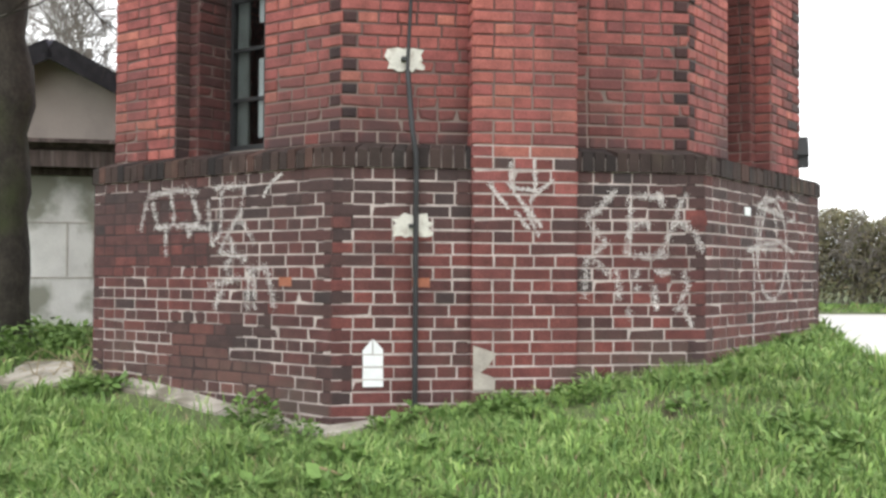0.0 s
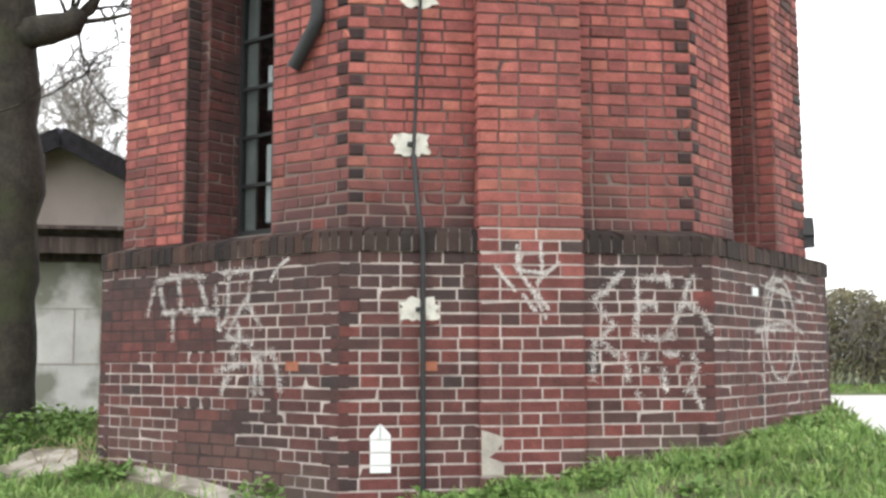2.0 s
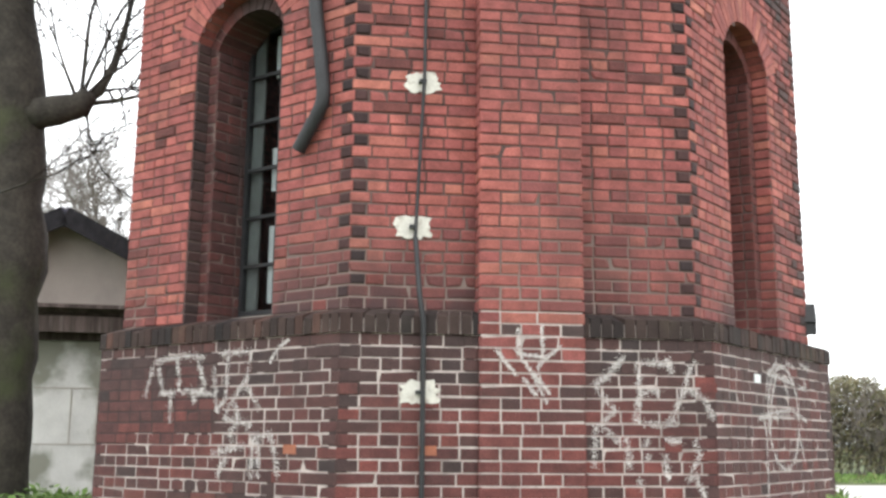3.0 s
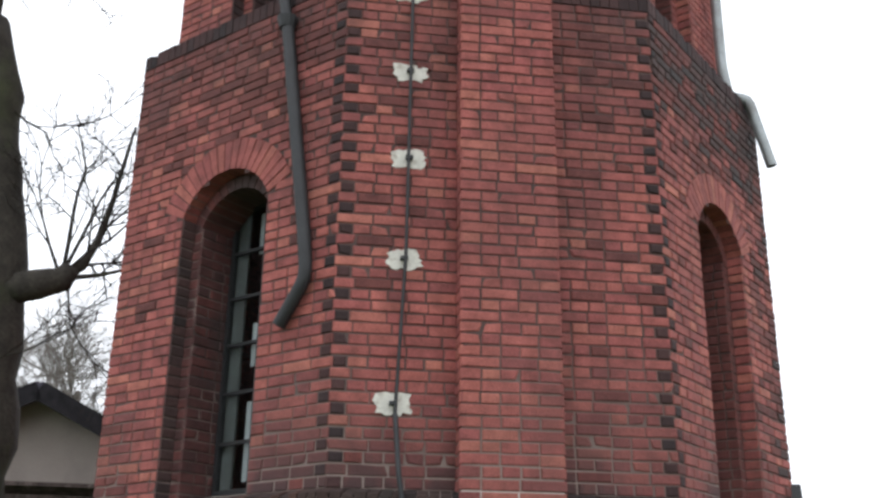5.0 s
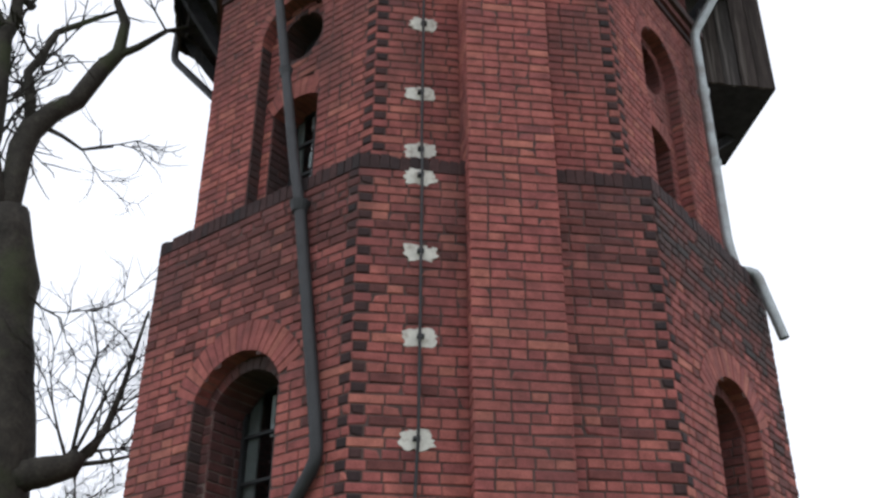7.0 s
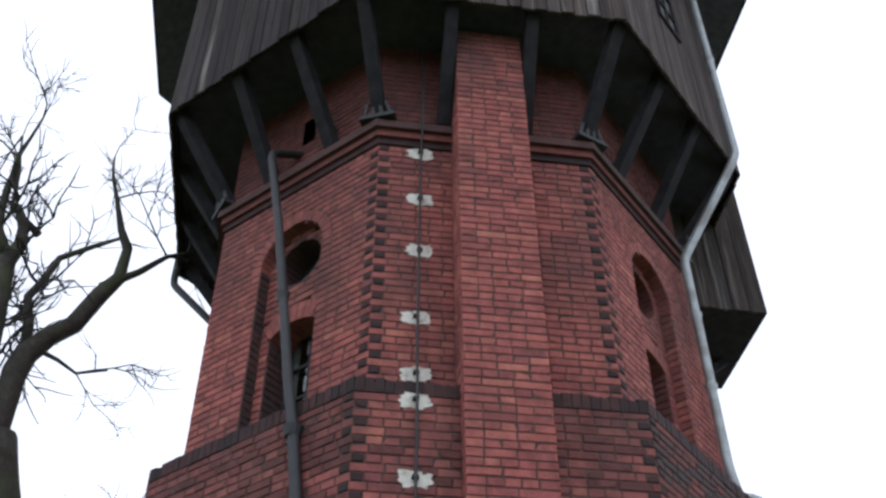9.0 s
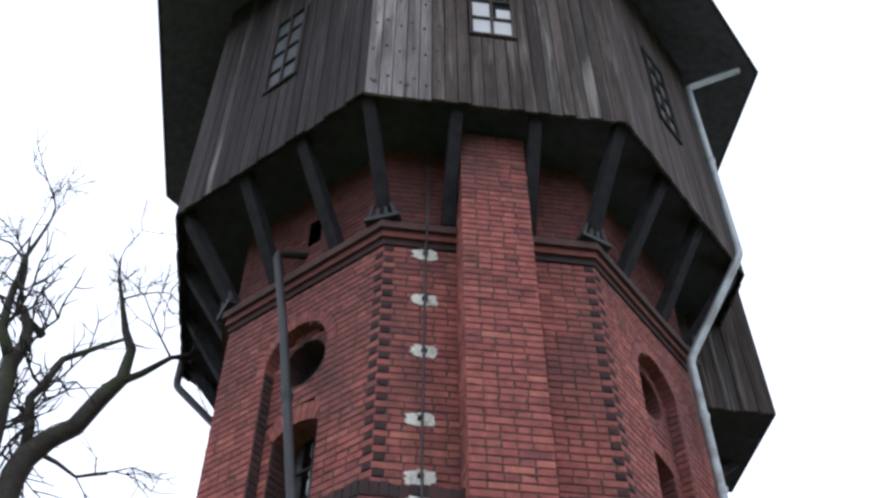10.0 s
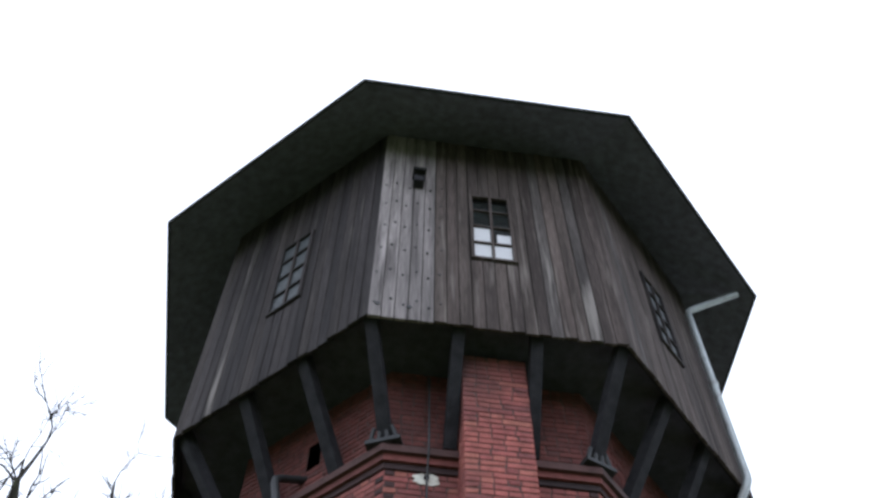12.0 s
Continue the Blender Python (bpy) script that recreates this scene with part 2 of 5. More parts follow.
def part(name, data, parent, label="", kind="", m=None):
    """Links a mesh as one object under a thing or a part."""
    ob = new(name, data)
    ob.parent = parent
    if m is not None:
        ob.matrix_local = m
    if label or kind:
        tagged(ob, label, kind=kind)
    return ob


def thing(name, label, category, at=(0, 0, 0), rz=0.0, group="", kind=""):
    ob = new(name)
    ob.matrix_world = pose(*at, 0, 0, rz)
    return tagged(ob, label, category, group, kind)


def smooth(a, b, x):
    t = min(1, max(0, (x - a) / (b - a)))
    return t * t * (3 - 2 * t)


# ---- the ground ----
CX, CY, PHI = 0.078, 9.5, 8.51


def ground_z(x, y):
    xc = max(-4.0, min(3.2, x))
    near = 0.655 + 0.125 * xc
    lift = max(0.0, min(2.0, y - 6.4))
    near += lift * (0.27 * (1 - smooth(-1.8, 0.3, x)) + 0.02)
    near -= 0.15 * max(0, min(3.4, 6.4 - y))
    far = 0.15 + 0.68 * smooth(3.0, 9.5, y)
    right = 0.15 + 0.47 * smooth(3.0, 8.5, y) + 0.035 * max(0.0, min(11.0, y - 11.5))
    far += (right - far) * smooth(2.0, 4.0, x)
    s = smooth(3.4, 5.6 - 0.9 * smooth(2.5, 4, x), math.hypot(x - CX, y - CY))
    s = max(s, smooth(3.1, 3.75, math.hypot(x - CX, y - CY)) * smooth(2.7, 3.3, x))
    if y < 6.4:
        s *= 0.4
    return near * (1 - s) + far * s + 0.03 * noise.noise((x * 0.7, y * 0.7, 0))


def heightfield(xs, ys, zf, name, material):
    s = Soup()
    s.v = [(x, y, zf(x, y)) for y in ys for x in xs]
    n = len(xs)
    s.f = [(j * n + i, j * n + i + 1, (j + 1) * n + i + 1, (j + 1) * n + i) for j in range(len(ys) - 1) for i in range(n - 1)]
    return s.mesh(name, material, True)


def road_cut(x, y):
    """The ground dips under the road beyond the tower."""
    edge = 11.9 - 0.04 * (x - 5)
    inside = smooth(edge, edge + 0.15, y) * (1 - smooth(18.9, 19.05, y)) * smooth(3.5, 4.2, x)
    return ground_z(x, y) - 0.09 * inside


axis_x = [-900, -300, -100, -40, -20] + [-12 + 0.3 * k for k in range(87)] + [20, 40, 100, 300, 900]
axis_y = [-300, -60, -15, -5] + [-2 + 0.3 * k for k in range(80)] + [26, 40, 100, 300, 1200, 3000]
ground = new("ground", heightfield(axis_x, axis_y, road_cut, "ground", SOIL))
tagged(ground, "sloping turf and bare soil round the tower", "ground", kind="structure")
road = new("road", heightfield([3.9 + 1.5 * k for k in range(60)], [11.95 + 0.5 * k for k in range(15)], lambda x, y: ground_z(x, y) - 0.035, "road", ROAD))
tagged(road, "pale worn asphalt road past the tower", "road", kind="structure")

# ---- the water tower ----
BASE = 0.3
tower = thing("water_tower", "octagonal red brick water tower with a weathered timber tank house", "water tower", (CX, CY, BASE), PHI)
DROP = Matrix.Translation((0, 0, -BASE))
COURSE = 0.0775
T8 = math.tan(math.pi / 8)


def spin(i):
    return Matrix.Rotation(math.radians(45) * i, 4, "Z")


def on_face(i, ap):
    """The frame of face i: x along the face, y into the wall, z up, at the apothem ap."""
    return spin(i) @ Matrix.Translation((0, -ap, 0))


def brick_verts(u0, u1, z0, z1, d, rnd, c=0.0065):
    """A chamfered brick whose front stands d before the wall plane (y = 0); some have lost a corner."""
    j = lambda a: rnd.uniform(-a, a)
    a0, a1, b0, b1 = u0 + j(0.003), u1 + j(0.003), z0 + j(0.0025), z1 + j(0.0025)
    d *= rnd.uniform(0.72, 1.2)
    c = min(c, d * 0.7)
    t = j(0.15 * d)
    e = j(0.003)
    v = [(a0, 0.008, b0), (a1, 0.008, b0), (a1, 0.008, b1), (a0, 0.008, b1)]
    v += [(a0, -d + c, b0), (a1, -d + c, b0), (a1, -d + c, b1), (a0, -d + c, b1)]
    v += [(a0 + c + abs(e), -d + t, b0 + c), (a1 - c, -d - t, b0 + c - e), (a1 - c - abs(t), -d - t, b1 - c), (a0 + c, -d + t, b1 - c + e)]
    if rnd.random() < 0.16:
        k = rnd.randrange(4)
        w, h = rnd.uniform(0.008, 0.03), rnd.uniform(0.004, 0.016)
        du, dz = (w if k in (0, 3) else -w), (h if k < 2 else -h)
        x, y, z = v[8 + k]
        v[8 + k] = (x + du, y, z + dz)
        x, y, z = v[4 + k]
        v[4 + k] = (x + du * 0.6, 0.002, z + dz * 0.6)
    f = [(8, 9, 10, 11)]
    for k in range(4):
        n = (k + 1) % 4
        f += [(k, n, 4 + n, 4 + k), (4 + k, 4 + n, 8 + n, 8 + k)]
    return v, f


def lay(u0, u1, z0, z1, gaps=None, joint=0.011, stretch=0.236, header=0.116, first=0, swap=0.1):
    """English bond: yields (ua, ub, za, zb, course) for the wall from u0 to u1, leaving out gaps(z) -> [(a, b)]."""
    n = int(round((z1 - z0) / COURSE))
    h = (z1 - z0) / n
    rnd = random.Random(int((u1 - u0) * 1000) + int(z0 * 77) + first)
    for k in range(n):
        za, zb = z0 + k * h, z0 + (k + 1) * h
        holes = sorted(gaps((za + zb) / 2)) if gaps else []
        spans, a = [], u0
        for g0, g1 in holes:
            if g0 > a:
                spans.append((a, min(g0, u1)))
            a = max(a, g1)
        if a < u1:
            spans.append((a, u1))
        heads = (k + first) % 2 == 0
        size = header if heads else stretch
        for s0, s1 in spans:
            x = s0
            if not heads:
                # a header beside the corner in every second stretcher course
                off = header + joint if (k // 2) % 2 == 0 else 0.0
            else:
                off = 0.0
            cuts = [s0]
            if off and s1 - s0 > 0.4:
                x += off
                cuts.append(x)
            while x + size + joint < s1 - 0.055:
                w = size
                if rnd.random() < swap:
                    w = header if not heads else stretch
                w *= rnd.uniform(0.96, 1.05)
                if x + w + joint >= s1 - 0.055:
                    break
                x += w + joint + rnd.uniform(-0.004, 0.004)
                cuts.append(x)
            cuts.append(s1)
            for p, q in zip(cuts, cuts[1:]):
                yield p + joint / 2, q - joint / 2, za + joint / 2, zb - joint / 2, k


def brick_wall(soup, back, m, u0, u1, z0, z1, gaps=None, proud=0.0085, joint=0.0115, first=0, seed=1, skip=None, bed_gaps=None, corner=0.006, old_back=None, pointed=None, **kw):
    """Bricks into soup and their mortar bed into back. Bricks for which skip(...) is true are handed back."""
    rnd = random.Random(seed)
    kept = []
    h = (z1 - z0) / int(round((z1 - z0) / COURSE))
    for a, b, c, d, k in lay(u0, u1, z0, z1, gaps, joint, first=first, **kw):
        if b - a < 0.02:
            continue
        # corner bricks reach the arris
        if a < u0 + joint:
            a = u0 - corner
        if b > u1 - joint:
            b = u1 + corner
        if skip and skip(a, b, c, d, k):
            kept.append((a, b, c, d, k))
            continue
        v, f = brick_verts(a, b, c, d, proud, rnd)
        soup.add([m @ Vector(p) for p in v], f)
    # the mortar bed, course by course
    n = int(round((z1 - z0) / COURSE))
    bedgaps = gaps if bed_gaps is None else bed_gaps
    for k in range(n):
        za, zb = z0 + k * h, z0 + (k + 1) * h
        a = u0
        for g0, g1 in (sorted(bedgaps((za + zb) / 2)) if bedgaps else []) + [(u1, u1)]:
            if g0 > a:
                back.add([m @ Vector(p) for p in ((a, 0, za), (g0, 0, za), (g0, 0, zb), (a, 0, zb))], [(0, 1, 2, 3)])
            cells = int((g0 - a) / 0.065) if pointed and g0 > a else 0
            for q in range(cells):
                p0, p1 = a + (g0 - a) * q / cells, a + (g0 - a) * (q + 1) / cells
                if not pointed((p0 + p1) / 2, (za + zb) / 2):
                    old_back.add([m @ Vector(p) for p in ((p0, -0.0014, za), (p1, -0.0014, za), (p1, -0.0014, zb), (p0, -0.0014, zb))], [(0, 1, 2, 3)])
            a = max(a, g1)
    return kept


def arch_z(u, half, spring, rise):
    """Height of a segmental arch over u."""
    r = (half * half + rise * rise) / (2 * rise)
    return spring + rise - r + math.sqrt(max(0, r * r - u * u))


def arch_gap(half, sill, spring, rise, extra=0.0):
    """The opening's chord at height z; extra widens the arch by its ring of upright bricks."""
    def gap(z):
        if z < sill:
            return []
        if z < spring:
            return [(-half, half)]
        r = (half * half + rise * rise) / (2 * rise)
        h = z - (spring + rise - r)
        R = r + extra
        if h >= R:
            return []
        w = math.sqrt(R * R - h * h)
        a = math.asin(min(1, half / r))
        w = min(w, max(half, h * math.tan(a))) if h > 0 else w
        return [(-w, w)]
    return gap


def arch_ring(soup, m, half, spring, rise, depth, thick, proud=0.009, seed=3, joint=0.01, width=0.075):
    """Upright bricks round an arch, going back into the wall by depth."""
    rnd = random.Random(seed)
    r = (half * half + rise * rise) / (2 * rise)
    zc = spring + rise - r
    a = math.asin(min(1, half / r)) if rise < half else math.pi / 2
    n = max(5, int(2 * a * (r + thick / 2) / width))
    for k in range(n):
        t0, t1 = -a + 2 * a * k / n, -a + 2 * a * (k + 1) / n
        g = joint / (2 * (r + thick / 2))
        t0, t1 = t0 + g, t1 - g
        d = proud + rnd.uniform(-0.002, 0.002)
        v = []
        for y in (-d, depth):
            for t, rr in ((t0, r), (t1, r), (t1, r + thick), (t0, r + thick)):
                v.append(m @ Vector((rr * math.sin(t), y, zc + rr * math.cos(t))))
        soup.add(v, [(0, 1, 2, 3), (0, 4, 5, 1), (1, 5, 6, 2), (2, 6, 7, 3), (3, 7, 4, 0)])


def arch_bed(soup, m, half, spring, rise, depth, off=0.004, thick=0.24, front=0.001):
    """The mortar behind an arch ring: a curved soffit and a face band."""
    r = (half * half + rise * rise) / (2 * rise) + off
    zc = spring + rise - r + off
    a = math.asin(min(1, half / r)) if rise < half else math.pi / 2
    v, f = [], []
    for k in range(17):
        t = -a + 2 * a * k / 16
        s, c = math.sin(t), math.cos(t)
        v += [m @ Vector((r * s, depth, zc + r * c)), m @ Vector((r * s, front, zc + r * c)), m @ Vector(((r + thick) * s, front, zc + (r + thick) * c))]
    for k in range(16):
        o = 3 * k
        f += [(o, o + 1, o + 4, o + 3), (o + 1, o + 2, o + 5, o + 4)]
    soup.add(v, f)


def jamb(soup, back, m, u, side, z0, z1, depth, start=0.0, seed=5):
    """A brick reveal at u that goes into the wall; side is +1 for a reveal that faces +u."""
    if side > 0:
        j = m @ Matrix.Translation((u, start, 0)) @ Matrix.Rotation(radians(90), 4, "Z")
        brick_wall(soup, back, j, 0.0, depth, z0, z1, seed=seed, corner=0.0)
    else:
        j = m @ Matrix.Translation((u, start, 0)) @ Matrix.Rotation(radians(-90), 4, "Z")
        brick_wall(soup, back, j, -depth, 0.0, z0, z1, seed=seed, corner=0.0)


AP_PLINTH, AP_LOW, AP_UP, AP_PIL = 2.925, 2.785, 2.54, 2.955
AP_SKIRT, AP_EAVE = 3.37, 4.30
Z_CAP, Z_LOW, Z_BAND, Z_UP, Z_CORN, Z_NECK, Z_SKIRT, Z_EAVE = 2.175, 2.34, 6.03, 6.22, 9.10, 9.36, 10.52, 14.55
PIL = 0.33
FIRST = 0.39
LOW_WIN = dict(half=0.46, sill=Z_LOW, spring=4.5, rise=0.3)
UP_WIN = dict(half=0.40, sill=6.40, spring=8.22, rise=0.399)


def toothed(half, i, z0, z1, gaps):
    """Leaves room for black closers at the corners, in every second course, turn about on the two faces."""
    n = int(round((z1 - z0) / COURSE))
    h = (z1 - z0) / n
    w = 0.1
    ends = ([(-half, -half + w)] if i in (0, 1) else []) + ([(half - w, half)] if i in (-1, 0) else [])

    def gap(z):
        k = int((z - z0) / h)
        g = list(gaps(z)) if gaps else []
        return g + (ends if (k + i) % 2 == 0 else [])
    black = [(u0, u1, z0 + k * h, z0 + (k + 1) * h) for k in range(n) if (k + i) % 2 == 0 for u0, u1 in ends]
    return gap, black


def build_face(i):
    seen = i in (-1, 0, 1)
    tag = {-1: "wall_left", 0: "wall_front", 1: "wall_right"}.get(i, "wall_rear")
    windowed = i in (-1, 1)
    hp, hl, hu = AP_PLINTH * T8, AP_LOW * T8, AP_UP * T8
    pil = (lambda z: [(-PIL, PIL)]) if i == 0 else None

    # plinth
    s, bk = Soup(), Soup()
    m = on_face(i, AP_PLINTH)
    soot = Soup()
    rsoot = random.Random(300 + i)

    def sooty(a, b, c, d, k):
        """Blackened bricks gather under the cap and at the corners."""
        mid = (a + b) / 2
        edge = max(0.0, 1 - (hp - abs(mid)) / 0.22) * (0.95 if i == 1 and mid > 0 else 0.55 if i < 1 else 0.25)
        streak = 0.45 if i == -1 and 0.1 < mid < 0.75 and d < 1.9 else 0.0
        red = 0.5 if i == -1 and mid < 0.0 else 0.0
        return rsoot.random() < max(edge, streak, 0.8 * smooth(1.7, 2.15, d) - red * (mid < -0.3)) + 0.05
    old_bed = Soup()

    def pointed(u, z):
        """Where the pale pointing still sits in the joints."""
        n = 0.09 * noise.noise((u * 4.0, z * 5.0, 3.0 + i)) + 0.05 * noise.noise((u * 13.0, z * 13.0, i))
        corner = hp - abs(u)
        if corner < 0.2 + n and noise.noise((u * 20, z * 17, 7.0)) > corner * 5 - 0.25 and not (i == 1 and u < 0):
            return False
        if z > 1.95 and noise.noise((u * 9, z * 16, 4.0)) > 0.2:
            return False
        if i == -1:
            upper = z + n > 1.5 + 0.1 * smooth(-0.2, 0.35, u) and u + 2 * n < 0.12 + 0.25 * (1.75 - z) and z + n < 2.1
            lower = abs(u - 0.05 - 0.25 * (1.05 - z) + 2 * n) < 0.36 + 0.4 * smooth(0.95, 0.8, z) and 0.74 < z + n < 1.2
            return not (upper or lower or n > 0.062)
        return n < 0.058
    singles = brick_wall(s, bk, m, -hp, hp, FIRST, Z_CAP, pil, proud=0.0035, seed=10 + i, joint=0.0115, swap=0.04, skip=(lambda *a: True) if i == 0 else sooty, bed_gaps=lambda z: [], old_back=old_bed, pointed=pointed)
    if i:
        rnd = random.Random(i)
        for a, b, c, d, k in singles:
            v, f = brick_verts(a, b, c, d, 0.0035, rnd)
            soot.add([m @ Vector(p) for p in v], f)
    plinth = part("plinth_bed", bk.mesh("plinth_bed", MORTAR_LOW), tower, "pale mortar of the plinth", m=DROP)
    if old_bed.v:
        part("raked_joints", old_bed.mesh("raked_joints", MORTAR_OLD), plinth, "dark joints that have lost their pointing", "stuff")
    if s.v:
        part("plinth_bricks", s.mesh("plinth_bricks", BRICK_LOW), plinth, "dark purple plinth bricks", "stuff")
        part("sooty_bricks", soot.mesh("sooty_bricks", BRICK_SOOT), plinth, "soot-blackened plinth bricks", "stuff")
    # shafts
    for name, ap, half, z0, z1, win, seed in (("lower_shaft", AP_LOW, hl, Z_LOW, Z_BAND, LOW_WIN, 30), ("upper_shaft", AP_UP, hu, Z_UP, Z_CORN, UP_WIN, 50)):
        s, bk, blk, jb, ji = Soup(), Soup(), Soup(), Soup(), Soup()
        m = on_face(i, ap)
        ring = 0.25 if name == "lower_shaft" else 0.12
        gaps = arch_gap(extra=ring, **win) if windowed else pil
        solid = arch_gap(**win) if windowed else (lambda z: [])
        gaps, black = toothed(half, i, z0, z1, gaps)
        old, grimy = Soup(), Soup()
        rold = random.Random(400 + i)

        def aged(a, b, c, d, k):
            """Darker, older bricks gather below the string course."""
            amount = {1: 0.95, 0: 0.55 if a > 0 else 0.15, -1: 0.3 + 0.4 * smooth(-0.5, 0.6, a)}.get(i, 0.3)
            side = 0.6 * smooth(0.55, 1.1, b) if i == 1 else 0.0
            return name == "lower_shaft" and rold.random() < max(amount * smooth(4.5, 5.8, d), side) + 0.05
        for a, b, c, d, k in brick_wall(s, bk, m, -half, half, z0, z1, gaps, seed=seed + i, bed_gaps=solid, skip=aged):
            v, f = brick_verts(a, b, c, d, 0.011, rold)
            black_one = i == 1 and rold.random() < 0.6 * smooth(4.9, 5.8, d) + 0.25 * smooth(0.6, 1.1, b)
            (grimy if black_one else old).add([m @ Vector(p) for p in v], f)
        rv = Soup()
        rnd = random.Random(seed)
        for a, b, c, d in black:
            v, f = brick_verts(a + 0.004, b - 0.006, c + 0.006, d - 0.006, 0.0115, rnd)
            blk.add([m @ Vector(p) for p in v], f)
        if windowed:
            w = win
            d1 = 0.13
            for side, u in ((1, -w["half"]), (-1, w["half"])):
                jamb(jb, rv, m, u, side, w["sill"], w["spring"], d1, seed=seed + side)
            arch_ring(s, m, w["half"], w["spring"], w["rise"], d1, ring - 0.005)
            arch_bed(rv, m, w["half"], w["spring"], w["rise"], d1, thick=ring)
            inner = m @ Matrix.Translation((0, d1, 0))
            if name == "lower_shaft":
                h2, s2, r2 = 0.37, 4.45, 0.24
                d2 = 0.34
                outer_gap = arch_gap(h2, w["sill"], s2, r2, 0.1)
                def recess(z, g=outer_gap, w=w):
                    """Leaves out the opening and all beyond the outer arch."""
                    r = arch_gap(w["half"], w["sill"], w["spring"], w["rise"])(z)
                    lim = r[0][1] if r else 0.0
                    return [(-2, -lim)] + list(g(z)) + [(lim, 2)]
                brick_wall(ji if name == "lower_shaft" else s, rv, inner, -w["half"], w["half"], w["sill"], w["spring"] + w["rise"], recess, seed=seed + 7)
                for side, u in ((1, -h2), (-1, h2)):
                    jamb(ji, rv, inner, u, side, w["sill"], s2, d2, seed=seed + 3 * side)
                arch_ring(ji, inner, h2, s2, r2, d2, 0.1, proud=0.009)
                arch_bed(rv, inner, h2, s2, r2, d2, thick=0.1)
            else:
                # a blind niche with a round opening over a window with a flat arch
                oz, orad, h2, s2, r2, d2 = 8.22, 0.29, 0.29, 7.40, 0.09, 0.28
                def recess(z, w=w):
                    r = arch_gap(w["half"], w["sill"], w["spring"], w["rise"])(z)
                    lim = r[0][1] if r else 0.0
                    g = []
                    if abs(z - oz) < orad:
                        c = math.sqrt(orad ** 2 - (z - oz) ** 2)
                        g.append((-c, c))
                    g += arch_gap(h2, w["sill"] + 0.08, s2, r2, 0.2)(z)
                    return [(-2, -lim)] + g + [(lim, 2)]
                brick_wall(ji if name == "lower_shaft" else s, rv, inner, -w["half"], w["half"], w["sill"], w["spring"] + w["rise"], recess, seed=seed + 7)
                for side, u in ((1, -h2), (-1, h2)):
                    jamb(ji, rv, inner, u, side, w["sill"] + 0.08, s2, d2, seed=seed + 3 * side)
                arch_ring(s, inner, h2, s2, r2, d2, 0.2, proud=0.006)
                arch_bed(rv, inner, h2, s2, r2, d2, thick=0.2)
                n = 30
                for k in range(n):
                    t0, t1 = 2 * math.pi * (k + 0.06) / n, 2 * math.pi * (k + 0.94) / n
                    v = [inner @ Vector((rr * math.sin(t), y, oz + rr * math.cos(t))) for y in (-0.006, d2) for t, rr in ((t0, orad - 0.02), (t1, orad - 0.02), (t1, orad + 0.03), (t0, orad + 0.03))]
                    ji.add(v, [(0, 1, 2, 3), (0, 4, 5, 1), (1, 5, 6, 2), (2, 6, 7, 3), (3, 7, 4, 0)])
        bed = part(name + "_bed", bk.mesh(name + "_bed", MORTAR), tower, "dull brown-grey mortar", m=DROP)
        part(name + "_bricks", s.mesh(name + "_bricks", BRICK), bed, "weathered orange-red bricks", "stuff")
        if old.v:
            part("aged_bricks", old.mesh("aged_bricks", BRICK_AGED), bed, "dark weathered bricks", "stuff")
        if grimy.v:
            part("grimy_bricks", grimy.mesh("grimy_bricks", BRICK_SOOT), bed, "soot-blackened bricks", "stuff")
        if jb.v:
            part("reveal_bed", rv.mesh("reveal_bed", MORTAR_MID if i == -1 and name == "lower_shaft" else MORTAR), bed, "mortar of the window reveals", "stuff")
            part("jamb_bricks", jb.mesh("jamb_bricks", BRICK_SOOT if i == -1 else BRICK), bed, "bricks of the outer reveals, darker at the left window", "stuff")
            # inner reveals take darker bricks: their lack of daylight is put into the colour
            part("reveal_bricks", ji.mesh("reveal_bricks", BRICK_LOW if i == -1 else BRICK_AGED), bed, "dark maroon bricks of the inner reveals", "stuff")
        if blk.v:
            part("quoin_bricks", blk.mesh("quoin_bricks", BRICK_BLACK), bed, "black toothed corner bricks", "stuff")
    # the neck above the cornice; the tank house's shade is put into its brick colour
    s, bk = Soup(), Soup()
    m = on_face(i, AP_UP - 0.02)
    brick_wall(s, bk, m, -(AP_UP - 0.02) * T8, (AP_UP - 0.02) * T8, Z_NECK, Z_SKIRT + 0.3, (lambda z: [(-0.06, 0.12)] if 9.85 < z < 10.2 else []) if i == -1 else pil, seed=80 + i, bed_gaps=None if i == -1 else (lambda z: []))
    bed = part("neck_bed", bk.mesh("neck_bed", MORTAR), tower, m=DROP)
    part("neck_bricks", s.mesh("neck_bricks", BRICK_AGED), bed, "red bricks under the tank house, coloured darker for its shade", "stuff")
    return plinth, singles


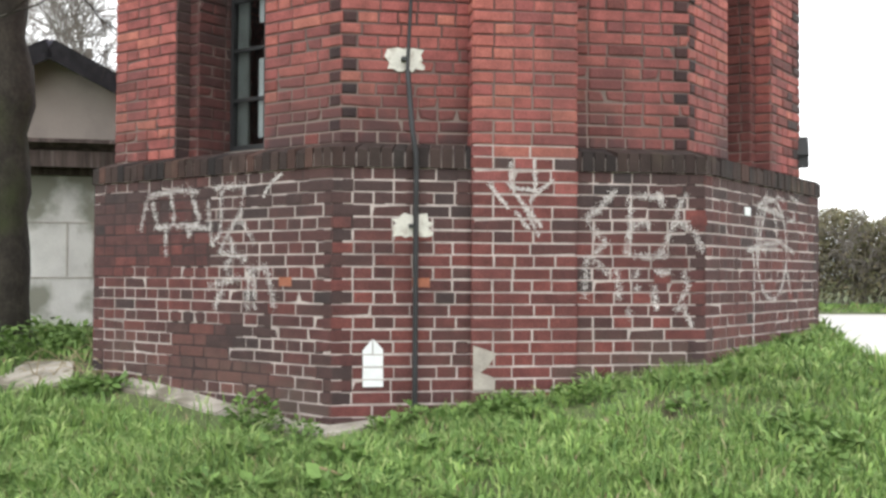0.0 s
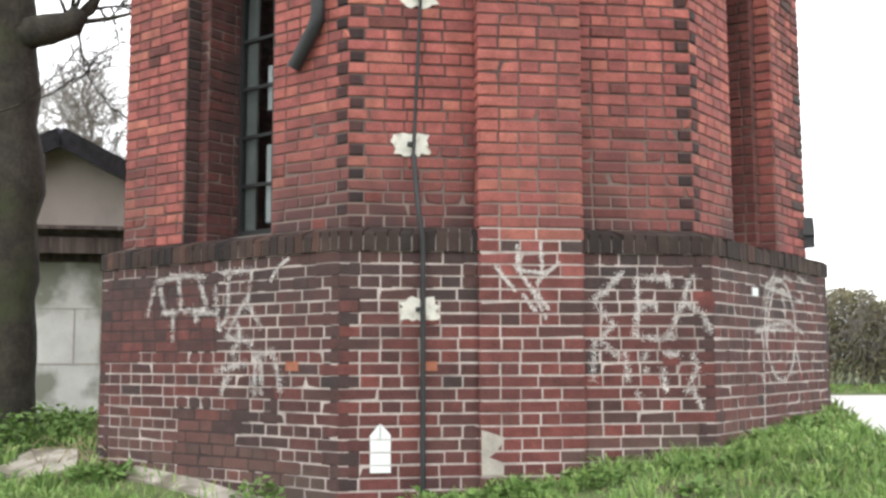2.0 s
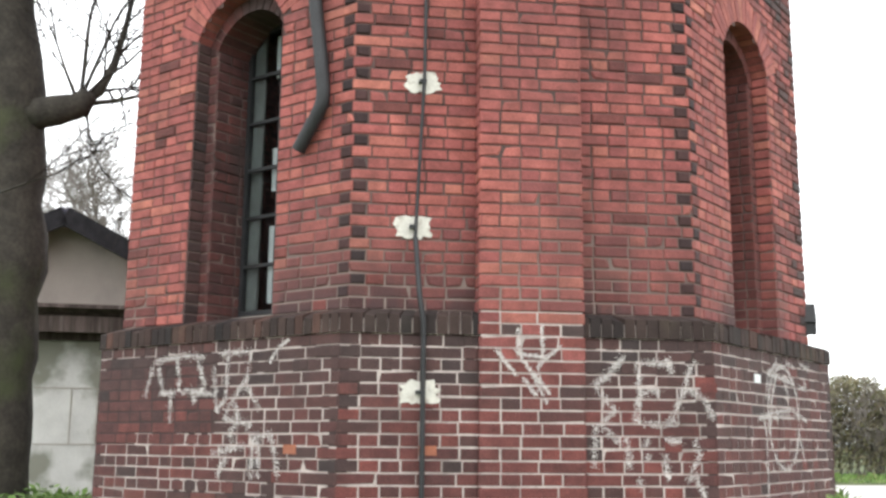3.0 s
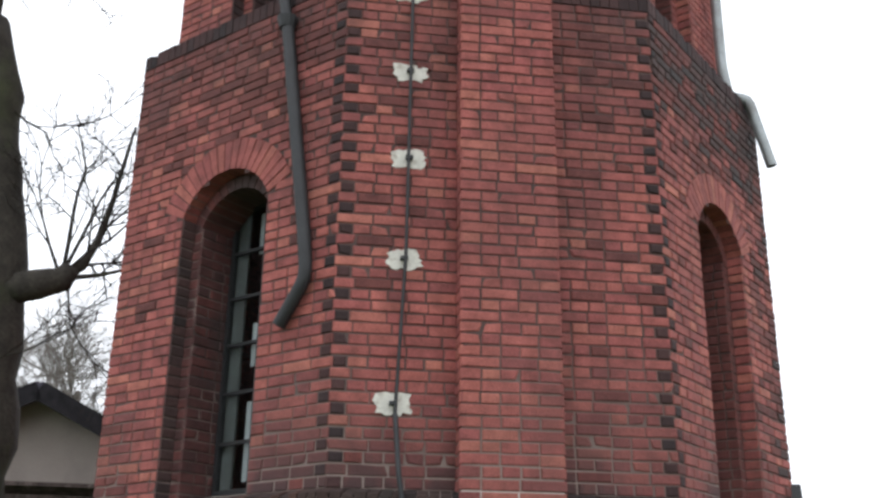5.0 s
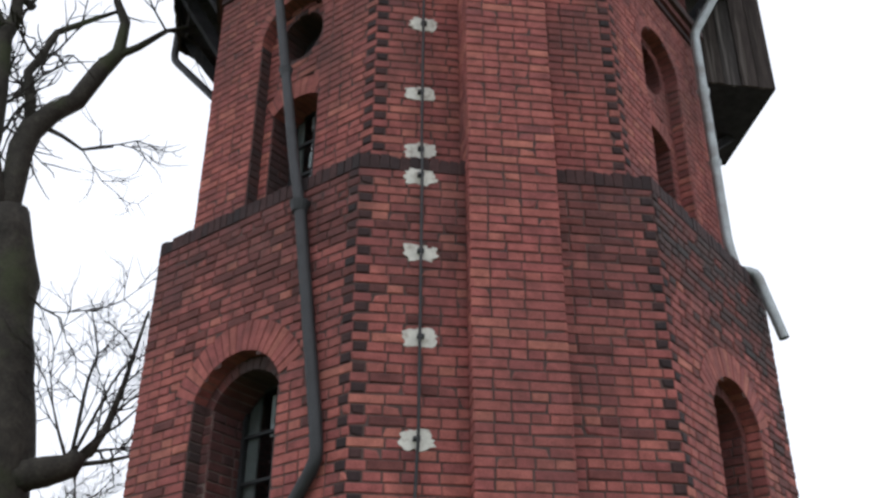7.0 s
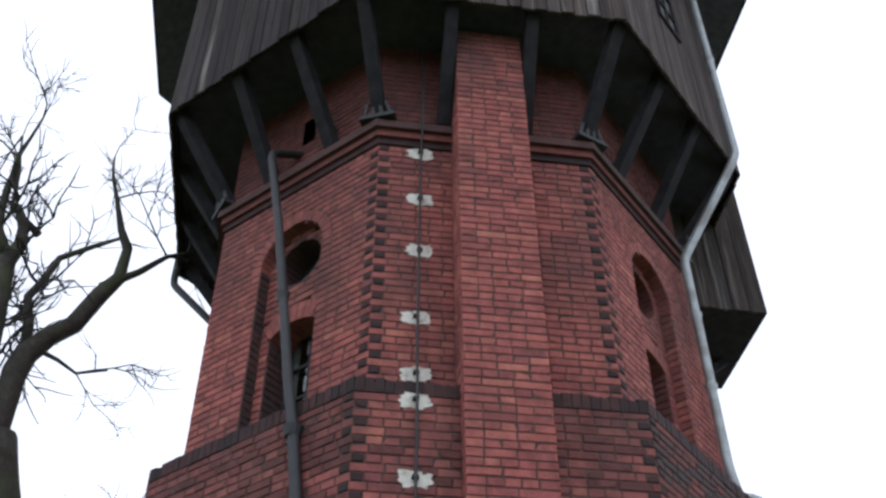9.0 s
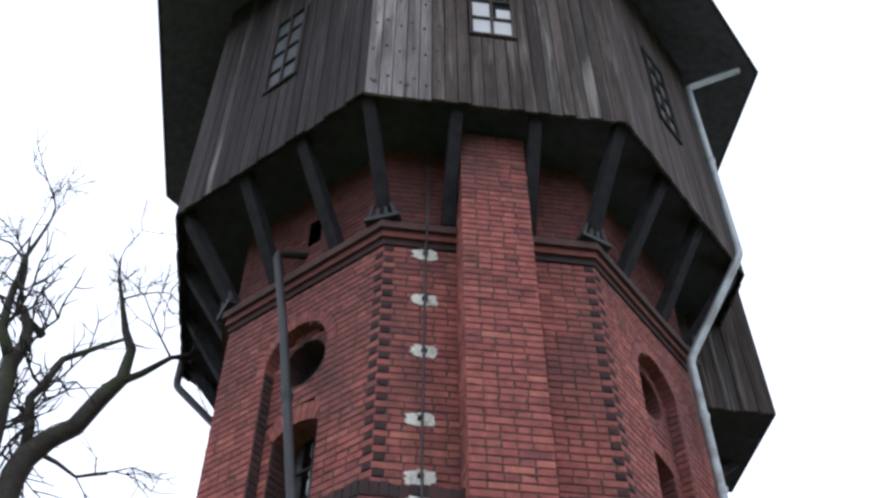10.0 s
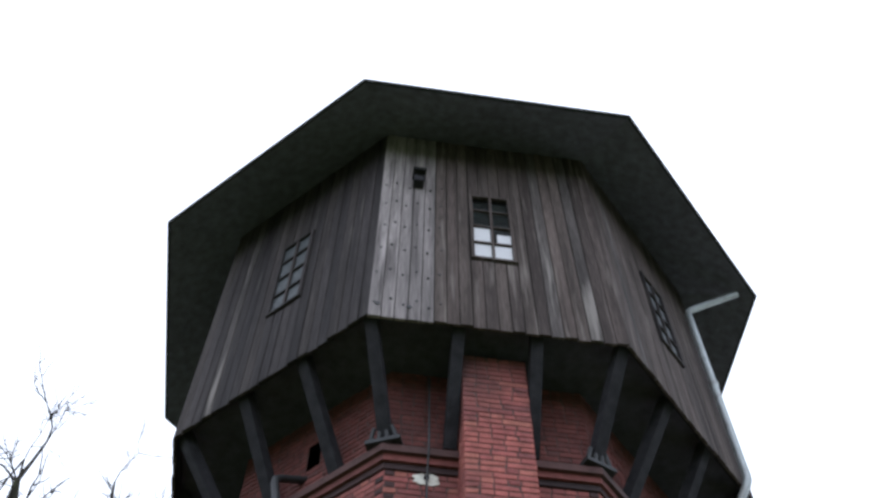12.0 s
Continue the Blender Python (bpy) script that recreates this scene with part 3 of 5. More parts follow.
def ledge(i, z0, z1, ap_out, ap_in, name, slope, step, rnd, material=BRICK_CAP, bed_mat=MORTAR):
    """A course of upright bricks that caps a wall, with a sloping top."""
    s, bk = Soup(), Soup()
    half = ap_out * T8
    w = 0.075
    n = int(2 * half / w)
    m = spin(i)
    for k in range(n):
        g = rnd.uniform(0.003, 0.0055)
        a, b = -half + 2 * half * k / n + g, -half + 2 * half * (k + 1) / n - g
        if i == 0 and b > -PIL and a < PIL:
            if a > -PIL and b < PIL:
                continue
            a, b = (a, -PIL - 0.003) if a < -PIL else (PIL + 0.003, b)
        sc = ap_in / ap_out
        top = z1 + slope
        e = rnd.uniform(-0.003, 0.004)
        chip = rnd.uniform(0.008, 0.03) if rnd.random() < 0.3 else 0.0
        v = [(a, -ap_out - e, z0), (b, -ap_out - e, z0), (b, -ap_out - e, z1 + e - chip), (a, -ap_out - e, z1 + e - chip * 0.4), (a * sc, -ap_in, top), (b * sc, -ap_in, top), (a * sc, -ap_in, z0), (b * sc, -ap_in, z0)]
        s.add([m @ Vector(p) for p in v], [(0, 1, 2, 3), (3, 2, 5, 4), (0, 3, 4, 6), (1, 7, 5, 2), (0, 6, 7, 1)])
    o, q = ap_out - 0.008, ap_in
    beds = []
    for lo, hi in (((-1.0, -PIL / half), (PIL / half, 1.0)) if i == 0 else ((-1.0, 1.0),)):
        bk = Soup()
        beds.append(bk)
        v = [(lo * half, -o, z0), (hi * half, -o, z0), (hi * half, -o, z1 - 0.034), (lo * half, -o, z1 - 0.034), (hi * half * sc, -q, z1 + slope - 0.006), (lo * half * sc, -q, z1 + slope - 0.006), (hi * half * sc, -q, z0), (lo * half * sc, -q, z0)]
        bk.add([m @ Vector(p) for p in v], [(0, 1, 2, 3), (3, 2, 4, 5), (0, 7, 6, 1)])
    for bk in beds:
        bed = part(name + "_bed", bk.mesh(name + "_bed", bed_mat), tower, m=DROP)
    part(name, s.mesh(name, material), bed, "blackened upright capping bricks", "stuff")


front_singles = []
for i in range(-3, 5):
    plinth, singles = build_face(i)
    if i == 0:
        front_plinth, front_singles = plinth, singles
    rnd = random.Random(100 + i)
    ledge(i, Z_CAP, Z_CAP + 0.12, AP_PLINTH + 0.02, AP_LOW - 0.01, "plinth_cap", 0.05, 0.0, rnd, bed_mat=MORTAR_LOW)
    ledge(i, Z_BAND, Z_BAND + 0.13, AP_LOW + 0.012, AP_UP - 0.01, "string_course", 0.07, 0.0, rnd, BRICK_BLACK)

# stepped cornice under the timber house
for k, (z0, z1, ap) in enumerate(((Z_CORN, Z_CORN + 0.08, AP_UP + 0.03), (Z_CORN + 0.08, Z_CORN + 0.165, AP_UP + 0.065), (Z_CORN + 0.165, Z_NECK, AP_UP + 0.11))):
    for i in range(-3, 5):
        half, q = ap * T8, AP_UP - 0.05
        for lo, hi in (((-half, -PIL), (PIL, half)) if i == 0 else ((-half, half),)):
            s = Soup()
            sc = lambda u: max(-q * T8, min(q * T8, u)) if abs(u) > PIL + 0.01 or i else u
            v = [(lo, -ap, z0), (hi, -ap, z0), (hi, -ap, z1), (lo, -ap, z1), (sc(lo), -q, z0), (sc(hi), -q, z0), (sc(hi), -q, z1), (sc(lo), -q, z1)]
            s.add([spin(i) @ Vector(p) for p in v], [(0, 1, 2, 3), (3, 2, 6, 7), (0, 4, 5, 1), (0, 3, 7, 4), (1, 5, 6, 2)])
            part("cornice_course", s.mesh("cornice_course", (BRICK_BLACK, BRICK_AGED, BRICK_SOOT)[k]), tower, "moulded brick cornice course", m=DROP)

# the central pilaster
Z_PTOP = 10.55
pil_m = Matrix.Translation((0, -AP_PIL, 0))
Z_SPLIT = FIRST + 25 * COURSE
s, bk, bk_low, low_sides = Soup(), Soup(), Soup(), Soup()
pil_singles = brick_wall(s, bk_low, pil_m, -PIL, PIL, FIRST, Z_SPLIT, seed=7, first=1, corner=0.012, joint=0.0115, proud=0.0035, swap=0.03, skip=lambda a, b, c, d, k: d < Z_CAP + 0.1)
brick_wall(s, bk, pil_m, -PIL, PIL, Z_SPLIT, Z_PTOP, seed=7, first=1, corner=0.012, swap=0.06)
for side in (1, -1):
    j = pil_m @ Matrix.Translation((side * PIL, 0, 0)) @ Matrix.Rotation(radians(90 * side), 4, "Z")
    u0, u1 = (0.0, 0.5) if side > 0 else (-0.5, 0.0)
    brick_wall(low_sides, bk_low, j, u0, u1, FIRST, Z_SPLIT, seed=8 + side, proud=0.003, corner=0.0)
    brick_wall(s, bk, j, u0, u1, Z_SPLIT, Z_PTOP, seed=8 + side)
pilaster = part("pilaster_foot", bk_low.mesh("pilaster_foot", MORTAR_LOW), tower, "pale mortar of the pilaster's foot", m=DROP)
upper_pil = part("pilaster", bk.mesh("pilaster", MORTAR), tower, "brick pilaster on the front face", m=DROP)
part("flank_bricks", low_sides.mesh("flank_bricks", BRICK_AGED), pilaster, "dark red bricks of the pilaster's flanks", "stuff")
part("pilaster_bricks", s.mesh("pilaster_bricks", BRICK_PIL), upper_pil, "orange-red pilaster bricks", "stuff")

# ---- the timber tank house ----
def drum_face(i):
    """Upright boards of one side of the tank house, hung on a dark frame, with a window on the seen sides."""
    half = AP_SKIRT * T8
    m = on_face(i, AP_SKIRT)
    win = (-0.27, 0.27, 11.9, 13.5) if i % 2 == 0 or i in (-1, 1) else None
    s = Soup()
    top = 15.15
    spans = [(-half, half, Z_SKIRT + 0.05, win[2]), (-half, win[0], win[2], win[3]), (win[1], half, win[2], win[3]), (-half, half, win[3], top)] if win else [(-half, half, Z_SKIRT + 0.05, top)]
    for a, b, c, d in spans:
        s.box(m @ Matrix.Translation(((a + b) / 2, 0.06, (c + d) / 2)), b - a, 0.04, d - c)
    wall = part("drum_wall", s.mesh("drum_wall", WOOD_DARK), tower, "dark timber lining behind the boards", m=DROP)
    rnd = random.Random(200 + i)
    n = 20
    w = 2 * half / n
    for k in range(n):
        a, b = -half + k * w + 0.004, -half + (k + 1) * w - 0.004
        pieces = [(Z_SKIRT + rnd.uniform(-0.03, 0.015), top)]
        if win and b > win[0] + 0.02 and a < win[1] - 0.02:
            pieces = [(pieces[0][0], win[2] - 0.02), (win[3] + 0.02, top)]
        pale = i == 0 and b < -0.58
        worn = (i == 0 and k in (14, 17)) or (i == -1 and k == 3) or (i == 1 and k == 2)
        for z0, z1 in pieces:
            s = Soup()
            dy = rnd.uniform(0.0, 0.012)
            cc = 0.006
            bow = rnd.uniform(-0.004, 0.004)
            zs = [z0, z0 + (z1 - z0) * 0.5, z1]
            v = []
            for q, z in enumerate(zs):
                o = bow if q == 1 else 0
                v += [(a, 0.04, z), (a + o, dy + cc, z), (a + cc + o, dy, z), (b - cc + o, dy, z), (b + o, dy + cc, z), (b, 0.04, z)]
            f = [(q * 6 + p, q * 6 + p + 1, q * 6 + 7 + p, q * 6 + 6 + p) for q in (0, 1) for p in range(5)] + [(0, 5, 4, 3, 2, 1)]
            s.add([m @ Vector(p) for p in v], f)
            part("board", s.mesh("board", WOOD_PALE if pale else WOOD_MID if worn else WOOD_SHADED if i == -1 else WOOD), wall, "bleached pale board" if pale else "")
    if i == 0:
        s = Soup()
        for k in range(6):
            for z in (10.75, 11.35, 11.9, 12.45, 13.0, 13.5):
                u = -half + (k + 0.5) * w + rnd.uniform(-0.02, 0.02)
                s.tube([m @ Vector((u, -0.004, z + 0.1 * (k % 2))), m @ Vector((u, 0.02, z + 0.1 * (k % 2)))], 0.015, 6)
        for u in (-half + 0.09, -half + 0.43):
            s.tube([m @ Vector((u, -0.006, 10.72)), m @ Vector((u, 0.02, 10.72))], 0.03, 8)
        part("nail_heads", s.mesh("nail_heads", IRON), wall, "rusty nail heads", "stuff")
        s = Soup()
        s.box(m @ Matrix.Translation((-0.93, -0.05, 13.62)), 0.13, 0.14, 0.2)
        s.box(m @ Matrix.Translation((-0.93, -0.1, 13.74)) @ Matrix.Rotation(radians(20), 4, "X"), 0.17, 0.22, 0.03)
        part("vent_box", s.mesh("vent_box", WOOD_DARK), wall, "small dark vent box")
    if win:
        drum_window(m, win, wall, bright=(i == 0))


def bars(m, u0, u1, z0, z1, cols, rows, y, w, t):
    s = Soup()
    for u in (u0 + w / 2, u1 - w / 2):
        s.box(m @ Matrix.Translation((u, y, (z0 + z1) / 2)), w, t, z1 - z0)
    for z in (z0 + w / 2, z1 - w / 2):
        s.box(m @ Matrix.Translation(((u0 + u1) / 2, y, z)), u1 - u0 - 2 * w, t, w)
    for k in range(1, cols):
        s.box(m @ Matrix.Translation((u0 + (u1 - u0) * k / cols, y, (z0 + z1) / 2)), w * 0.7, t * 0.8, z1 - z0 - 2 * w)
    for k in range(1, rows):
        s.box(m @ Matrix.Translation(((u0 + u1) / 2, y, z0 + (z1 - z0) * k / rows)), u1 - u0 - 2 * w, t * 0.7, w * 0.7)
    return s


def drum_window(m, win, wall, bright):
    u0, u1, z0, z1 = win
    frame_ob = part("window_frame", bars(m, u0, u1, z0, z1, 2, 4, 0.0, 0.04, 0.05).mesh("window_frame", WOOD if bright else WOOD_SHADED), wall, "grey wooden window frame")
    for c in range(2):
        for r in range(4):
            s = Soup()
            a, b = u0 + (u1 - u0) * c / 2 + 0.02, u0 + (u1 - u0) * (c + 1) / 2 - 0.02
            lo, hi = z0 + (z1 - z0) * r / 4 + 0.02, z0 + (z1 - z0) * (r + 1) / 4 - 0.02
            # the two lower rows of the front window get opaque white panes
            sheet = bright and (r == 0 or r == 1)
            if sheet and (r, c) == (1, 1):
                hi -= 0.12
                a += 0.04
            s.box(m @ Matrix.Translation(((a + b) / 2, 0.012, (lo + hi) / 2)), b - a, 0.006, hi - lo)
            part("pane", s.mesh("pane", PLAIN_WHITE if sheet else GLASS if bright else DULL_PANE), wall, "opaque white pane" if sheet else "").visible_shadow = False
    s = Soup()
    s.box(m @ Matrix.Translation((0, 0.13, (z0 + z1) / 2)), u1 - u0 + 0.1, 0.02, z1 - z0 + 0.1)
    for k in range(9):
        s.box(m @ Matrix.Translation((0, 0.09, z0 + 0.1 + k * 0.17)) @ Matrix.Rotation(radians(30), 4, "X"), u1 - u0, 0.01, 0.12)
    part("blind", s.mesh("blind", IRON), wall, "dark slatted blind")


for i in range(-3, 5):
    drum_face(i)

# floor of the tank house, rafters, roof
s = Soup()
R_IN, R_OUT = 2.2, AP_SKIRT / math.cos(math.pi / 8) - 0.03
ring = lambda r, z: [Vector((r * math.sin(radians(-67.5 + 45 * k)), -r * math.cos(radians(-67.5 + 45 * k)), z)) for k in range(8)]
s.add(ring(R_OUT, Z_SKIRT + 0.16) + ring(R_IN, Z_SKIRT + 0.16), [(k, 8 + k, 8 + (k + 1) % 8, (k + 1) % 8) for k in range(8)])
s.add(ring(R_OUT, Z_SKIRT + 0.2) + ring(R_IN, Z_SKIRT + 0.2), [(k, (k + 1) % 8, 8 + (k + 1) % 8, 8 + k) for k in range(8)])
part("drum_floor", s.mesh("drum_floor", FLOORING), tower, "dark floor boards under the tank house", m=DROP)
s = Soup()
R_EAVE, PEAK = AP_EAVE / math.cos(math.pi / 8), 17.1
low, high = ring(R_EAVE, Z_EAVE), ring(R_EAVE + 0.01, Z_EAVE + 0.07)
s.add(low + high + [Vector((0, 0, PEAK - 0.1)), Vector((0, 0, PEAK))], [(k, 16, (k + 1) % 8) for k in range(8)] + [(8 + k, 8 + (k + 1) % 8, 17) for k in range(8)] + [(k, (k + 1) % 8, 8 + (k + 1) % 8, 8 + k) for k in range(8)])
roof = part("roof", s.mesh("roof", ROOFING), tower, "dark octagonal boarded roof with wide eaves", m=DROP)
for i in range(-3, 5):
    s = Soup()
    h = (AP_EAVE + 0.03) * T8
    s.tube([spin(i) @ Vector((-h, -AP_EAVE - 0.02, Z_EAVE + 0.02)), spin(i) @ Vector((h, -AP_EAVE - 0.02, Z_EAVE + 0.02))], 0.03, 8)
    part("gutter", s.mesh("gutter", IRON), roof, "thin dark eaves gutter")

# raking struts with iron shoes
for i in range(-3, 5):
    for u in (-0.42, 0.42, None):
        s = Soup()
        if u is None:
            m = spin(i + 0.5)
            a, b = Vector((0, -(AP_UP + 0.03) / math.cos(math.pi / 8), Z_NECK + 0.16)), Vector((0, -(AP_SKIRT - 0.12) / math.cos(math.pi / 8), Z_SKIRT + 0.1))
        else:
            m = spin(i)
            a, b = Vector((u, -AP_UP - 0.03, Z_NECK + 0.16)), Vector((u, -AP_SKIRT + 0.12, Z_SKIRT + 0.1))
        d = b - a
        s.box(m @ Matrix.Translation((a + b) / 2) @ Matrix.Rotation(math.atan2(-d.y, d.z), 4, "X"), 0.13, 0.13, d.length + 0.1)
        strut = part("strut", s.mesh("strut", WOOD_DARK), tower, "dark raking timber strut", m=DROP)
        s = Soup()
        if u is None:
            for k in range(4):
                s.tube([m @ (a + Vector((-0.15 + 0.1 * k, -0.05, -0.13))), m @ (a + Vector((-0.1 + 0.06 * k, -0.08, 0.08)))], 0.025, 6)
            s.box(m @ Matrix.Translation(a + Vector((0, -0.02, -0.12))), 0.36, 0.16, 0.05)
            part("shoe", s.mesh("shoe", IRON), strut, "cast iron strut shoe")

# a boarded box that hangs at the far side below the eaves
s = Soup()
box = part("hanging_box", (lambda q: (q.box(Matrix.Translation((3.15, 0.34, 10.3)), 1.24, 1.58, 2.2), q.mesh("hanging_box", WOOD_DARK))[1])(s), tower, "boarded box hung beside the neck", m=DROP)
rnd = random.Random(5)
for k in range(6):
    s = Soup()
    s.box(Matrix.Translation((2.62 + 0.205 * k, -0.465 - rnd.uniform(0, 0.01), 10.3 + rnd.uniform(-0.01, 0.01))), 0.195, 0.03, 2.24)
    part("board", s.mesh("board", WOOD_MID if k in (1, 3) else WOOD), box)
s = Soup()
s.tube([(3.6, 0.55, 9.2), (2.55, 0.35, 8.35)], 0.07, 4)
part("brace", s.mesh("brace", WOOD_DARK), box)


# ---- windows of the shaft ----
def shaft_window(i, ap, half, z0, z1, cols, rows, pale, name):
    m = on_face(i, ap)
    fr = part(name, bars(m, -half, half, z0, z1, cols, rows, 0.0, 0.034, 0.05).mesh(name, IRON), tower, "black iron window with many panes", m=DROP)
    w, h = 2 * half / cols, (z1 - z0) / rows
    rnd = random.Random(i + rows)
    for c in range(cols):
        for r in range(rows):
            s = Soup()
            t = rnd.uniform(-1.5, 1.5)
            s.box(m @ Matrix.Translation((-half + (c + 0.5) * w, 0.0, z0 + (r + 0.5) * h)) @ pose(0, 0, 0, t, 0, t), w - 0.03, 0.005, h - 0.03)
            part("pane", s.mesh("pane", GLASS), fr).visible_shadow = False
    # a pale board paints in the grey sky that the panes reflect
    if pale:
        s = Soup()
        left = -half * 0.62
        s.box(m @ Matrix.Translation(((left - half) / 2, 0.04, (z0 + z1) / 2)), left + half, 0.02, z1 - z0)
        part("blind", s.mesh("blind", PANEL), fr, "pale board standing for sky reflected in the panes")
        # white strips added for daylight seen through the opposite window
        for a, w, za, zb in ((-0.29, 0.07, 0.04, 0.3), (-0.28, 0.07, 0.42, 0.57), (-0.26, 0.09, 0.82, 0.97)):
            s = Soup()
            s.box(m @ Matrix.Translation((half * a + w / 2, 0.03, z0 + (z1 - z0) * (za + zb) / 2)), w, 0.012, (z1 - z0) * (zb - za))
            part("sheet", s.mesh("sheet", PLAIN_WHITE), fr, "white strip standing for daylight through the far window")
    # dark sheet added behind the glass in place of the unlit interior
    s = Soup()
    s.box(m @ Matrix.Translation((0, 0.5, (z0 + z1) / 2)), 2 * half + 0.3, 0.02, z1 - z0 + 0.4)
    part("inner_shade", s.mesh("inner_shade", WOOD_DARK), fr, "dark sheet in place of the unlit interior")


for i in (-1, 1):
    shaft_window(i, AP_LOW - 0.46, 0.37, 2.43, 4.69, 2, 6, True, "lower_window")
    s = Soup()
    m = on_face(i, AP_LOW)
    s.add([m @ Vector(p) for p in ((-0.37, 0.1, 2.34), (0.37, 0.1, 2.34), (0.37, 0.5, 2.44), (-0.37, 0.5, 2.44), (0.37, 0.5, 2.3), (-0.37, 0.5, 2.3))], [(0, 1, 2, 3), (0, 5, 4, 1), (0, 3, 5), (1, 4, 2)])
    part("window_sill", s.mesh("window_sill", CEMENT), tower, "sloping cement window sill", m=DROP)
    shaft_window(i, AP_UP - 0.40, 0.29, 6.48, 7.50, 2, 3, True, "upper_window")
    # dark sheet added in place of the round opening's unlit depth
    s = Soup()
    m = on_face(i, AP_UP - 0.42)
    s.box(m @ Matrix.Translation((0, 0, 8.22)), 0.75, 0.02, 0.75)
    part("round_window", s.mesh("round_window", IRON), tower, "dark sheet filling the round opening", m=DROP)


# ---- pipes and the lightning cable ----
def pipe(name, pts, r, material, label, joints=(), m=Matrix.Identity(4)):
    s = Soup()
    pts = [m @ Vector(p) for p in pts]
    dense = [pts[0]]
    for k in range(1, len(pts) - 1):
        a, b, c = pts[k - 1], pts[k], pts[k + 1]
        e = min(0.08, (b - a).length / 3, (c - b).length / 3)
        p, q = b + (a - b).normalized() * e, b + (c - b).normalized() * e
        dense += [p, (p + 2 * b + q) / 4, q]
    dense.append(pts[-1])
    s.tube(dense, r, 12, caps=False)
    s.tube(dense, r * 0.86, 12, caps=False)
    ob = part(name, s.mesh(name, material, True), tower, label, m=DROP)
    for j, jr in joints:
        q = Soup()
        j = m @ Vector(j)
        q.tube([j - Vector((0, 0, 0.06)), j - Vector((0, 0, 0.02)), j + Vector((0, 0, 0.03)), j + Vector((0, 0, 0.04))], [jr * 0.8, jr * 0.95, jr * 1.12, jr * 0.9], 12)
        part("pipe_collar", q.mesh("pipe_collar", material), ob)
    return ob


mL = on_face(-1, 2.85)
pipe("drain_pipe", [(0.717, 0, 3.44), (0.945, 0, 3.74), (0.905, 0, 4.05), (0.6, 0, 5.86)], 0.048, IRON, "black cast iron drain pipe with a kicked end", [((0.6, 0, 5.86), 0.075)], mL)
pipe("drain_pipe", [(0.6, 0, 5.86), (0.49, 0, 6.34), (0.12, 0, 8.3), (-0.15, 0, 9.5), (-0.1, 0.25, 9.66), (0.0, 0.45, 9.75)], 0.043, IRON, "black cast iron overflow pipe", [((0.3, 0, 7.35), 0.055)], mL)


def at_corner(k, r, z, du=0.0):
    a = radians(-67.5 + 45 * k)
    return (r * math.sin(a) + du * math.cos(a), -r * math.cos(a) + du * math.sin(a), z)


pipe("downpipe", [at_corner(3, 4.4, 14.5, -0.15), at_corner(3, 3.6, 14.0, -0.38), at_corner(3, 3.6, 10.55, -0.32), at_corner(3, 2.76, 9.1, -0.3), at_corner(3, 2.76, 6.5, -0.3), at_corner(3, 2.8, 6.2, -0.28), at_corner(3, 2.97, 6.17, -0.25), at_corner(3, 3.12, 5.5, -0.2)], 0.05, ZINC, "galvanised steel rainwater downpipe", [(at_corner(3, 2.76, 7.4, -0.3), 0.06), (at_corner(3, 2.76, 8.3, -0.3), 0.06), (at_corner(3, 3.6, 12.3, -0.35), 0.06)])
pipe("downpipe", [at_corner(-1, 3.68, 10.9), at_corner(-1, 3.68, 10.35), at_corner(-1, 2.9, 9.45), at_corner(-1, 2.9, 6.4)], 0.05, IRON, "galvanised steel rainwater downpipe")
CU = -0.69
pipe("lightning_cable", [(CU - 0.005, -AP_PLINTH - 0.05, 0.55), (CU - 0.005, -AP_PLINTH - 0.05, 2.25), (CU - 0.03, -AP_PLINTH - 0.04, 2.4), (CU - 0.05, -AP_LOW - 0.08, 2.8)], 0.017, IRON, "black sheathed lightning conductor")
pipe("lightning_cable", [(CU - 0.05, -AP_LOW - 0.06, 2.8), (CU, -AP_LOW - 0.05, 3.9), (CU + 0.01, -AP_LOW - 0.05, 6.1), (CU + 0.03, -AP_UP - 0.08, 6.5), (CU + 0.045, -AP_UP - 0.06, 9.05), (CU + 0.045, -AP_UP - 0.17, 9.3), (CU + 0.045, -AP_UP - 0.1, 10.5)], 0.012, IRON, "thin black lightning conductor wire")


# ---- paint marks, signs and patches on the brick ----
def blot(i, ap, u, z, w, h, seed, name, material, label):
    """A ragged painted patch that lies on the bricks, with flakes missing along the joints."""
    rnd = random.Random(seed)
    s = Soup()
    m = on_face(i, ap)
    n = 26
    pts = []
    for k in range(n):
        a = 2 * math.pi * k / n
        c, sn = math.cos(a), math.sin(a)
        r = 1 / max(abs(c) ** 4 + abs(sn) ** 4, 1e-6) ** 0.25 * rnd.uniform(0.72, 1.04)
        pts.append((u + w / 2 * c * r, z + h / 2 * sn * r))
    v = [m @ Vector((a, 0, b)) for a, b in pts] + [m @ Vector((a, 0.012, b)) for a, b in pts] + [m @ Vector((u, 0, z))]
    s.add(v, [(k, (k + 1) % n, 2 * n) for k in range(n)] + [(k, n + k, n + (k + 1) % n, (k + 1) % n) for k in range(n)])
    return part(name, s.mesh(name, material), tower, label, m=DROP)


